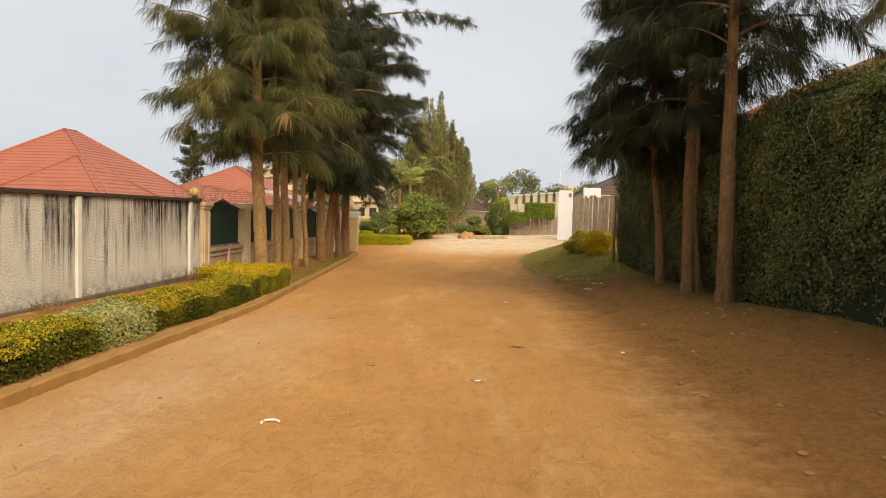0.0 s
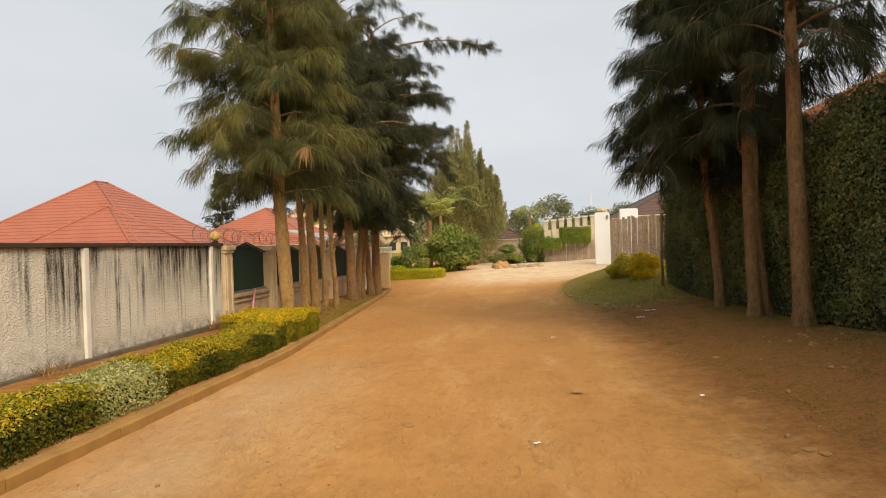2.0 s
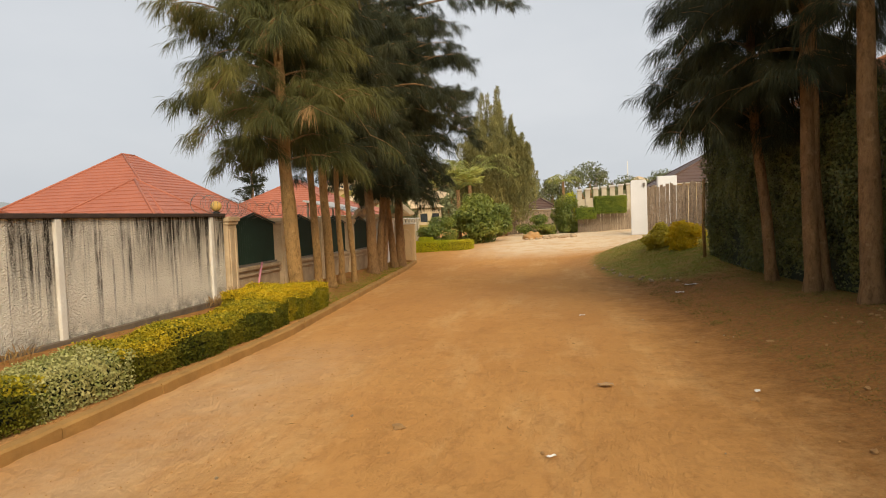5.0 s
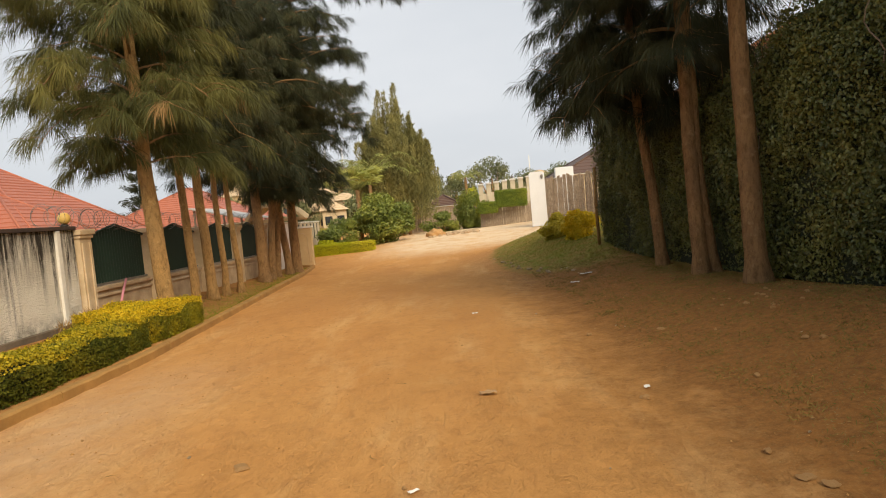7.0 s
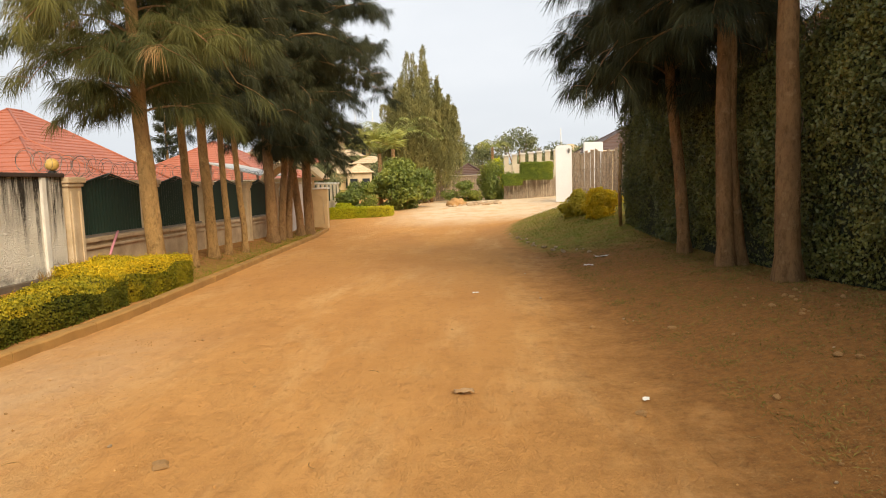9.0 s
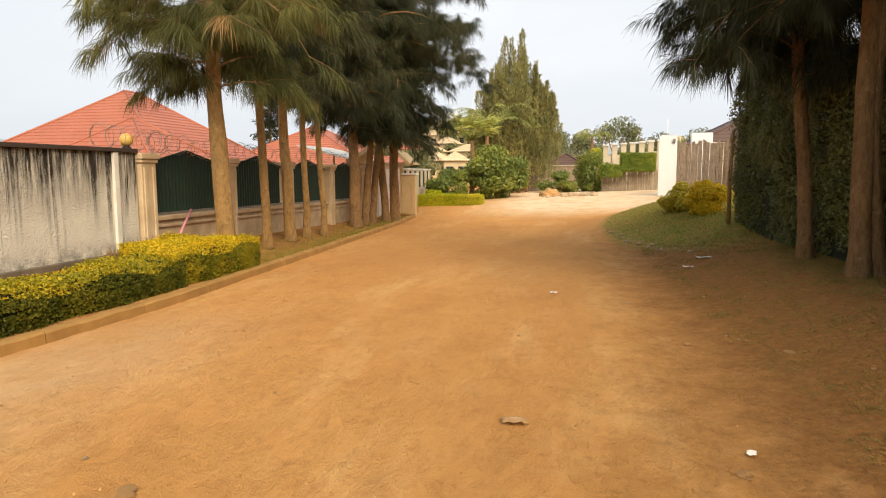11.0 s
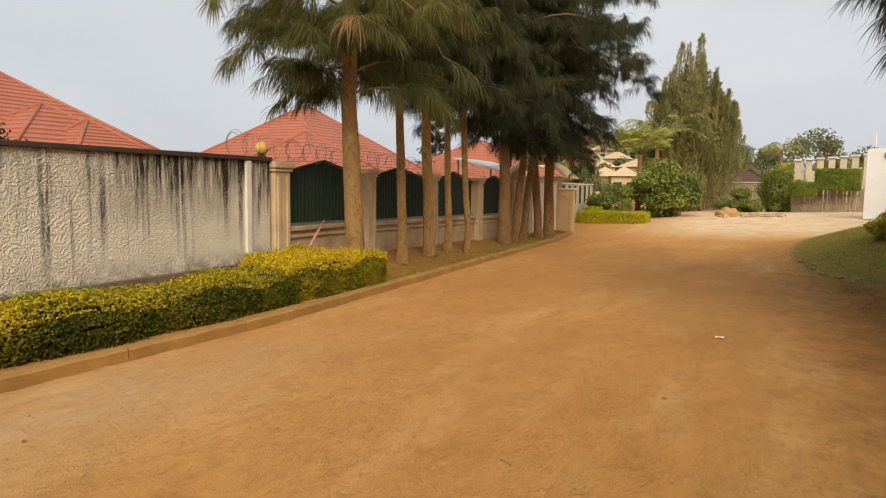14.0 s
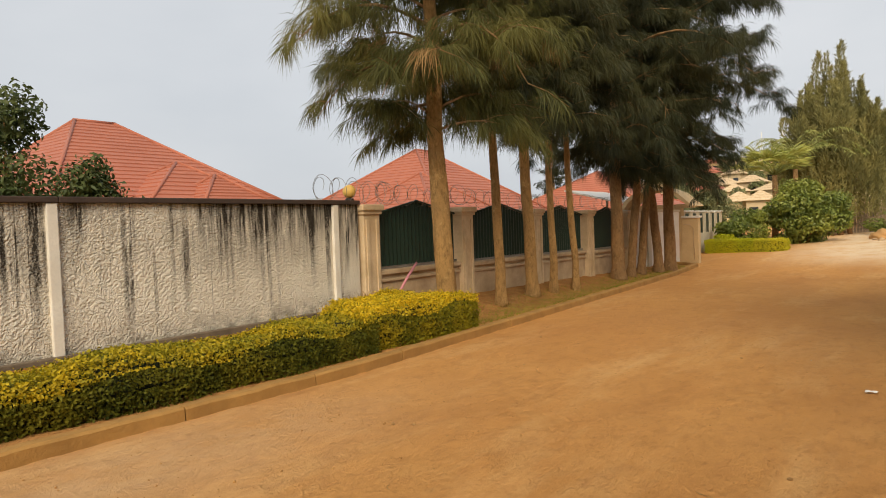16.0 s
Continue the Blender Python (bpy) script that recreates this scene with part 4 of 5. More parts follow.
def broad_tree(rng, at, rx, height, clear, count, length, mat, label, group="", name="broadleaf_tree"):
    x, y = at
    ob = thing(name, label, "tree", (x, y, on_land(x, y) - 0.05), group=group)
    ls = random_lobes(rng, 22, rx, rx, clear, height * 0.92)
    part("trunk", tube([(0, 0, 0), (0.05, 0.02, clear), (0.0, 0.05, height * 0.7)], [0.035 * height, 0.026 * height, 0.01 * height], M["bark_dark"], 10, "trunk"), ob)
    for l in ls[:7]:
        a = np.array([0.03, 0.02, clear * 0.8])
        b = np.array(l[:3])
        part("limb", tube([a, (a + b) / 2 + rng.normal(0, 0.05 * rx, 3), b], [0.016 * height, 0.010 * height, 0.004 * height], M["bark_dark"], 6, "limb"), ob)
    part("crown", blob_leaves(rng, ls, count, length, 0.5, mat, "crown"), ob, kind="stuff")
    return ob


def clipped_hedge(rng, x0, x1, y0, y1, z0, z1, count, length, mat, label, mats2=None, split=0.5):
    ob = thing("clipped_hedge", label, "hedge")
    c, h = np.array([(x0 + x1) / 2, (y0 + y1) / 2, (z0 + z1) / 2]), np.array([(x1 - x0) / 2, (y1 - y0) / 2, (z1 - z0) / 2])
    d = rng.uniform(-1, 1, (count, 3))
    k = rng.choice(3, count, p=np.array([h[1] * h[2], h[0] * h[2], h[0] * h[1]]) / (h[1] * h[2] + h[0] * h[2] + h[0] * h[1]))
    i = np.arange(count)
    d[i, k] = np.sign(d[i, k])
    nor = np.zeros((count, 3))
    nor[i, k] = d[i, k]
    r = np.linalg.norm(np.clip(np.abs(d) - 0.8, 0, 1) / 0.2, axis=1, keepdims=True)
    p = c + d * h * (1 - 0.05 * np.clip(r - 1, 0, 1)) + rng.normal(0, 0.03, (count, 3))
    # added core, its darker green painting the shade behind the leaves
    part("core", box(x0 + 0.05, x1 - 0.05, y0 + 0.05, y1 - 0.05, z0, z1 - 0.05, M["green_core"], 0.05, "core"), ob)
    if mats2 is None:
        part("foliage", leaf_mesh(rng, p, nor, length, 0.6, mat, 0.8, 0, "foliage"), ob, kind="stuff")
    else:
        s = p[:, 0] < x0 + (x1 - x0) * split
        part("foliage", leaf_mesh(rng, p[s], nor[s], length, 0.6, mat, 0.8, 0, "foliage"), ob, kind="stuff")
        part("bright_foliage", leaf_mesh(rng, p[~s], nor[~s], length, 0.6, mats2, 0.8, 0, "bright_foliage"), ob, "brighter yellow-green end", kind="stuff")


# ---------- houses ----------
def roof_mesh(hx, hy, ridge, z0, z1, courses, mat, name="roof"):
    """A hip roof whose faces are stepped courses of pressed tiles; the ridge runs along y."""
    verts, faces = [], []
    rx, ry = 0.06, ridge / 2
    for k in range(courses):
        a, b = k / courses, (k + 1) / courses
        for side in range(4):
            def corner(f, s, up):
                ex, ey = hx + (rx - hx) * f, hy + (ry - hy) * f
                z = z0 + (z1 - z0) * f + up
                pts = ((ex, -ey), (ex, ey), (-ex, ey), (-ex, -ey))
                q = pts[(side + s) % 4]
                return (q[0], q[1], z)
            n = len(verts)
            verts += [corner(a, 0, 0.045), corner(a, 1, 0.045), corner(b, 1, 0.0), corner(b, 0, 0.0), corner(a, 0, 0.0), corner(a, 1, 0.0)]
            faces += [(n, n + 1, n + 2, n + 3), (n + 4, n + 5, n + 1, n)]
    bm = bmesh.new()
    vs = [bm.verts.new(v) for v in verts]
    for f in faces:
        bm.faces.new([vs[k] for k in f])
    bmesh.ops.remove_doubles(bm, verts=bm.verts[:], dist=0.001)
    return from_bm(bm, name, mat)


def hip_house(name, at, hx, hy, ridge, eave, top, label, tile="tile", turn=0.0, bays=(), courses=16, base=None, wall="housewall"):
    x, y = at
    g = on_land(x, y) if base is None else base
    ob = thing(name, label, "house", (x, y, 0), turn)
    part("wall", box(-hx + 0.5, hx - 0.5, -hy + 0.5, hy - 0.5, g - 0.6, eave + 0.05, M[wall], 0, "wall"), ob)
    part("soffit", box(-hx + 0.02, hx - 0.02, -hy + 0.02, hy - 0.02, eave - 0.06, eave - 0.01, M["fascia"], 0, "soffit"), ob)
    roof = part("roof", roof_mesh(hx, hy, ridge, eave, top, courses, M[tile]), ob)
    for sx in (-1, 1):
        for sy in (-1, 1):
            part("hip_cap", tubes([([(sx * hx, sy * hy, eave + 0.05), (sx * hx * 0.5 + sx * 0.03, sy * (hy + ridge / 2) / 2, (eave + top) / 2 + 0.03), (sx * 0.05, sy * ridge / 2, top + 0.02)], [0.075] * 3)], M[tile], 7, "hip_cap"), roof)
    part("ridge_cap", tube([(0, -ridge / 2 - 0.05, top + 0.03), (0, ridge / 2 + 0.05, top + 0.03)], [0.085] * 2, M[tile], 8, "ridge_cap"), roof)
    for bx, by, bh, be, bt in bays:
        m = Matrix.Translation((bx, by, 0))
        bay = part("bay_roof", roof_mesh(bh, bh, 0.1, be, bt, max(6, courses // 2), M[tile], "bay_roof"), ob, m=m)
        part("bay_wall", box(-bh + 0.4, bh - 0.4, -bh + 0.4, bh - 0.4, g - 0.6, be, M[wall], 0, "bay_wall"), ob, m=m)
        for sx in (-1, 1):
            for sy in (-1, 1):
                part("hip_cap", tubes([([(sx * bh, sy * bh, be + 0.05), (sx * 0.04, sy * 0.06, bt + 0.02)], [0.07] * 2)], M[tile], 7, "hip_cap"), bay)
    return ob


def build_houses():
    red = "single-storey house with a red tiled hip roof behind the wall"
    hip_house("house", (-30.2, 22.0), 8.0, 5.6, 1.8, 2.2, 6.75, red, bays=((7.9, 0.9, 2.1, 2.2, 3.75), (5.8, 0.5, 3.5, 2.2, 4.4)), courses=24)
    hip_house("house", (-26.6, 41.7), 6.5, 6.5, 1.2, 2.0, 6.45, red, bays=((2.9, -3.8, 3.6, 2.0, 4.55),), courses=22)
    hip_house("house", (-24.5, 66.0), 7.0, 6.5, 1.5, 2.2, 5.9, red, courses=18)
    hip_house("house", (14.0, 22.0), 5.2, 11.0, 10.0, 5.0, 7.6, "tall house with orange tiles and white eaves behind the hedge", tile="tile_orange", courses=18)
    hip_house("house", (16.5, 62.0), 7.5, 6.5, 2.0, 3.6, 7.4, "house with a dark brown hip roof beyond the slab fence", tile="tile_brown", courses=14)
    hip_house("garden_pavilion", (-0.3, 53.0), 1.25, 1.25, 0.2, 2.0, 2.75, "small garden hut with a dark shingle roof", tile="tile_brown", courses=6)
    # pale lean-to roof inside the compound
    shed = thing("lean_to", "pale metal lean-to roof on thin posts inside the compound", "shed", (-9.7, 33.0, on_land(-9.7, 33.0) + 0.15))
    bm = bmesh.new()
    bmesh.ops.create_cube(bm, size=1, matrix=pose(0, 0, 2.45, 0, 14, 0) @ Matrix.Diagonal((2.4, 4.0, 0.06, 1)))
    part("roof_sheet", from_bm(bm, "roof_sheet", M["fascia"]), shed)
    for sx, sy, h in ((1.0, -1.8, 2.2), (1.0, 1.8, 2.2), (-1.0, -1.8, 2.7), (-1.0, 1.8, 2.7)):
        part("post", tube([(sx, sy, -0.05), (sx, sy, h)], [0.05, 0.05], M["slab"], 8, "post"), shed)


# ---------- the far end of the left side ----------
def build_gateway():
    y0 = on_land(-6.4, 29)
    w = thing("wall_gate_side", "pale rendered boundary wall running to a gateway", "wall", (-6.45, 0, 0), kind="structure")
    part("panel", box(-0.18, 0.0, 26.09, 31.2, -0.6, 1.62, M["white"], 0.01, "panel"), w)
    part("coping", box(-0.23, 0.05, 26.09, 31.2, 1.62, 1.70, M["balustrade"], 0.015, "coping"), w)
    for y in (28.0, 30.2):
        part("pilaster", box(0.0, 0.05, y - 0.15, y + 0.15, -0.6, 1.6, M["balustrade"], 0.01, "pilaster"), w)
    porch = thing("gateway", "beige gateway with a rounded canopy, white gate and relief panel", "gateway", (-7.2, 31.5, on_land(-6.35, 31.5) - 0.03))
    for x in (-1.15, 0.62):
        part("pillar", box(x - 0.14, x + 0.14, -0.12, 0.25, 0, 2.05, M["beige"], 0.012, "pillar"), porch)
    part("gate_leaf", box(-1.01, 0.48, 0.03, 0.09, 0.08, 1.95, M["gate"], 0.01, "gate_leaf"), porch, "white sheet-metal gate")
    part("panel_wall", box(0.765, 1.36, -0.1, 0.2, 0, 1.68, M["beige"], 0.012, "panel_wall"), porch)
    part("cap", box(0.765, 1.41, -0.15, 0.25, 1.684, 1.76, M["fascia"], 0.015, "cap"), porch)
    part("relief", tube([(0.85, -0.105, 1.45), (1.05, -0.105, 1.45), (1.18, -0.105, 1.3), (1.22, -0.105, 0.2)], [0.014] * 4, M["pier"], 6, "relief"), porch)
    prof = [(-1.42, 2.05), (-1.2, 2.42), (-0.62, 2.82), (0.1, 2.88), (0.72, 2.62), (1.28, 2.12)]
    verts, faces = [], []
    for yy in (-0.45, 1.0):
        verts += [(x, yy, z) for x, z in prof] + [(x * 0.9, yy, 1.98 + (z - 1.98) * 0.82) for x, z in prof]
    n = len(prof)
    for k in range(n - 1):
        faces += [(k, k + 1, 2 * n + k + 1, 2 * n + k), (n + k, 3 * n + k, 3 * n + k + 1, n + k + 1), (k, n + k, n + k + 1, k + 1), (2 * n + k, 2 * n + k + 1, 3 * n + k + 1, 3 * n + k)]
    faces += [(0, 2 * n, 3 * n, n), (n - 1, 2 * n - 1, 4 * n - 1, 3 * n - 1)]
    part("canopy", place("canopy", verts, faces, M["beige"]), porch, "rounded beige canopy")
    part("lintel", box(-1.3, 1.2, 0.0, 0.2, 2.05, 2.2, M["beige"], 0.015, "lintel"), porch)
    row = thing("wall_column_row", "low garden wall with beige columns and dark green panels", "wall", kind="structure")
    for k in range(7):
        f = k / 6
        x, y = -6.85 - 0.8 * f, 32.6 + 8.6 * f
        z = on_land(x, y)
        c = part("column", box(x - 0.16, x + 0.16, y - 0.16, y + 0.16, z - 0.2, 1.62, M["balustrade"], 0.015, "column"), row)
        part("cap", box(x - 0.2, x + 0.2, y - 0.2, y + 0.2, 1.62, 1.68, M["fascia"], 0.01, "cap"), c)
        if k < 6:
            y2, x2 = 32.6 + 8.6 * (k + 1) / 6 - 0.16, -6.85 - 0.8 * (k + 1) / 6
            part("plinth", box(min(x, x2) - 0.05, max(x, x2) + 0.05, y + 0.16, y2, z - 0.3, 0.72, M["balustrade"], 0.01, "plinth"), row)
            part("green_panel", box((x + x2) / 2 - 0.03, (x + x2) / 2 + 0.03, y + 0.16, y2, 0.72, 1.56, M["greensheet"], 0.005, "green_panel"), row)


# ---------- planting at the far junction ----------
def cypress(rng, at, height, rad, plumes, label):
    x, y = at
    ob = thing("cypress_tree", label, "tree", (x, y, on_land(x, y) - 0.05))
    for k in range(5):
        a = k * 1.3
        part("trunk", tube([(0.7 * math.cos(a), 0.35 * math.sin(a), 0), (0.6 * math.cos(a), 0.3 * math.sin(a), 1.6), (0.25 * math.cos(a), 0.2 * math.sin(a), height * 0.6)], [0.13, 0.11, 0.04], M["bark_dark"], 8, "trunk"), ob)
    P, N = [], []
    for k in range(plumes):
        a = rng.uniform(0, 6.283)
        q = math.sqrt(rng.uniform(0.0, 1))
        r = q * rad
        z0 = 0.7 + rng.uniform(0, 1) ** 1.3 * height * 0.45
        top = min(height * (1.02 - 0.60 * q ** 1.15) * rng.uniform(0.70, 1.0), z0 + rng.uniform(2.0, 5.6))
        top = max(top, z0 + 1.0)
        slim = 0.85
        if k % 3 == 0:
            r = r * 0.85
            top = height * (1.06 - 0.55 * r / rad) * rng.uniform(0.84, 1.0)
            z0 = top - rng.uniform(2.0, 3.2)
            slim = 0.36
        f = rng.uniform(0, 1, 420)
        w = 0.52 * slim * np.sin(np.pi * np.clip(f * 0.86 + 0.14, 0, 1)) ** 0.7 * (1 - 0.66 * f) + 0.015
        b = rng.uniform(0, 6.283, 420)
        lean = 0.16 * r
        P.append(np.stack([r * math.cos(a) + lean * math.cos(a) * f + w * np.cos(b), r * math.sin(a) + lean * math.sin(a) * f + w * np.sin(b), z0 + (top - z0) * f], 1))
        N.append(np.stack([0.45 * np.cos(b), 0.45 * np.sin(b), np.ones(420)], 1))
    P, N = np.concatenate(P), np.concatenate(N)
    part("crown", needle_mesh(rng, P, N + rng.normal(0, 0.25, N.shape), 0.34, 0.042, M["cypress"], "crown"), ob, kind="stuff")


def frond(rng, base, az, length, rise, leaflets, mat_rows):
    """A feather frond: rachis path and its leaflets (roots, ways)."""
    s = np.linspace(0, 1, 9)
    out = np.array([math.cos(az), math.sin(az), 0.0])
    rach = base + out * (length * s)[:, None] + np.array([0, 0, 1.0]) * (length * (rise * s - (rise * 0.72 + 0.18) * s ** 2.4))[:, None]
    u = np.repeat(np.linspace(0.12, 1, leaflets), 2)
    p = np.stack([np.interp(u, s, rach[:, c]) for c in range(3)], 1)
    side = np.array([-out[1], out[0], 0.0])
    sign = np.tile([1, -1], leaflets)[:, None]
    w = side * sign + out * 0.45 + np.array([0, 0, -0.35]) + rng.normal(0, 0.1, (len(u), 3))
    mat_rows.append((rach, p, w))


def palm(rng, at, trunk, fronds, length, label, fan=False, name="palm_tree"):
    x, y = at
    ob = thing(name, label, "palm", (x, y, on_land(x, y) - 0.05))
    part("trunk", tube([(0, 0, 0), (0.05, 0, trunk * 0.5), (0.02, 0.04, trunk)], [0.16, 0.12, 0.11], M["bark_dark"], 10, "trunk"), ob)
    base = np.array([0.02, 0.04, trunk])
    for k in range(fronds):
        az = k * 2.4 + rng.uniform(-0.3, 0.3)
        rise = rng.uniform(0.3, 1.3)
        L = length * rng.uniform(0.8, 1.15)
        if fan:
            out = np.array([math.cos(az), math.sin(az), rise]) / math.hypot(1, rise)
            tip = base + out * L * 0.55
            side = np.array([-math.sin(az), math.cos(az), 0])
            a = np.linspace(-1.25, 1.25, 17)[:, None]
            w = out * np.cos(a) + side * np.sin(a) + rng.normal(0, 0.04, (17, 3))
            fr = part("frond", needle_mesh(rng, np.tile(tip, (17, 1)), w, L * 0.62, 0.085, M["fan"], "frond"), ob)
            part("stalk", tube([base, tip], [0.02, 0.012], M["palm"], 5, "stalk"), fr)
        else:
            rows = []
            frond(rng, base, az, L, rise, 26, rows)
            rach, p, w = rows[0]
            fr = part("frond", needle_mesh(rng, p, w, 0.46, 0.045, M["palm"], "frond"), ob)
            part("stalk", tube(rach, list(np.linspace(0.025, 0.006, 9)), M["palm"], 5, "stalk"), fr)


def build_junction():
    rng = np.random.default_rng(41)
    clipped_hedge(rng, -6.8, -3.75, 35.7, 36.5, on_land(-5, 36) - 0.03, on_land(-5, 36) + 0.47, 26000, 0.055, M["lime"], "low clipped lime-green hedge with a brighter yellow end", M["lemon"], 0.62)
    shrub(rng, (-5.75, 38.1), 1.25, 1.1, 1.85, 9000, 0.13, M["shrub"], "rounded green shrub behind the lime hedge", lobes=18, clear=-0.1)
    shrub(rng, (-6.2, 37.0), 0.6, 0.5, 0.9, 2500, 0.13, M["lime"], "small bright green shrub behind the lime hedge", lobes=10)
    shrub(rng, (-3.65, 39.4), 1.95, 1.5, 2.75, 17000, 0.17, M["shrub"], "large glossy dark green shrub", lobes=26, clear=-0.1)
    palm(rng, (-5.0, 40.6), 3.15, 30, 1.8, "fan palm with stiff pale green leaves", True, "fan_palm")
    palm(rng, (-4.75, 44.5), 4.0, 26, 3.0, "feather palm with arching fronds")
    cypress(rng, (-3.35, 47.5), 10.4, 2.5, 270, "tall olive cypress with upright feathery plumes")
    shrub(rng, (1.45, 45.0), 1.15, 1.0, 2.85, 12000, 0.12, M["shrub"], "leafy green shrub by the slab fence", lobes=22, clear=-0.14)
    shrub(rng, (-0.35, 44.6), 1.3, 0.9, 1.35, 7000, 0.12, M["shrub"], "low spreading shrub behind the rubble", lobes=18, clear=-0.2)
    shrub(rng, (1.6, 46.5), 0.9, 0.8, 2.6, 4000, 0.13, M["lime"], "light green shrub behind the slab fence", lobes=14, clear=-0.1)
    clipped_hedge(rng, 3.0, 4.85, 43.2, 43.9, 1.55, 2.5, 9000, 0.07, M["clip"], "clipped green hedge topping the slab fence")
    clipped_hedge(rng, 1.95, 3.05, 43.2, 43.9, 1.25, 1.85, 4500, 0.07, M["clip"], "lower stretch of the clipped hedge on the slab fence")
    shrub(rng, (3.52, 23.4), 0.54, 0.5, 0.72, 9500, 0.075, M["olive_gold"], "small olive-brown bush on the grassy bank", "bushes on the bank", 24, clear=-0.4)
    shrub(rng, (3.92, 22.2), 0.64, 0.56, 0.80, 13000, 0.07, M["gold"], "rounded yellow-green bush on the grassy bank", "bushes on the bank", 26, clear=-0.4)
    # back row of trees, haze painted into their pale leaf colour
    for x, y, r, h in ((4.0, 62, 2.7, 5.6), (0.8, 66, 2.0, 4.6), (7.5, 70, 2.6, 4.9), (-1.5, 72, 2.2, 5.2), (12.0, 74, 3.0, 5.0), (-9.6, 46, 1.3, 2.9), (-17.0, 78, 2.2, 4.0)):
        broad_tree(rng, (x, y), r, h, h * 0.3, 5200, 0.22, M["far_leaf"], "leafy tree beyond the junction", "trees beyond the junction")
    palm(rng, (1.6, 60.0), 4.0, 10, 1.5, "slim palm among the far trees")
    # rubble and soil heap
    heap_rng = random.Random(8)
    for k in range(54):
        x, y = heap_rng.uniform(-1.1, 1.6), heap_rng.uniform(39.0, 40.3)
        s = heap_rng.uniform(0.05, 0.19)
        stone((x, y), s, M["stone"], "pale broken stone in the rubble heap", "stone", "rubble stones", heap_rng, 0.55)
    bm = bmesh.new()
    bmesh.ops.create_icosphere(bm, subdivisions=4, radius=1)
    for v in bm.verts:
        n = noise.noise(v.co * 2.2) * 0.25 + noise.noise(v.co * 6) * 0.1
        v.co = Vector((v.co.x * 0.55, v.co.y * 0.5, max(-0.2, v.co.z * 0.36))) * (1 + n)
    solo("soil_heap", from_bm(bm, "soil_heap", M["clod"], True), "heap of pale soil and rubble at the road end", "heap", pose(-0.75, 40.2, on_land(-0.75, 40.2) + 0.03))


def stone(at, size, mat, label, category, group, r, flat=0.6, sink=0.2, name=None):
    bm = bmesh.new()
    bmesh.ops.create_icosphere(bm, subdivisions=2, radius=1)
    off = Vector((r.uniform(0, 50), r.uniform(0, 50), r.uniform(0, 50)))
    for v in bm.verts:
        v.co = v.co * (1 + 0.5 * noise.noise(v.co * 1.1 + off) + 0.12 * noise.noise(v.co * 4 + off))
    m = pose(at[0], at[1], on_land(*at) + size * flat * (1 - sink) * 0.6, 0, 0, r.uniform(0, 360)) @ Matrix.Diagonal((size, size * r.uniform(0.6, 0.95), size * flat, 1))
    solo(name or category, from_bm(bm, category, mat), label, category, m, group)


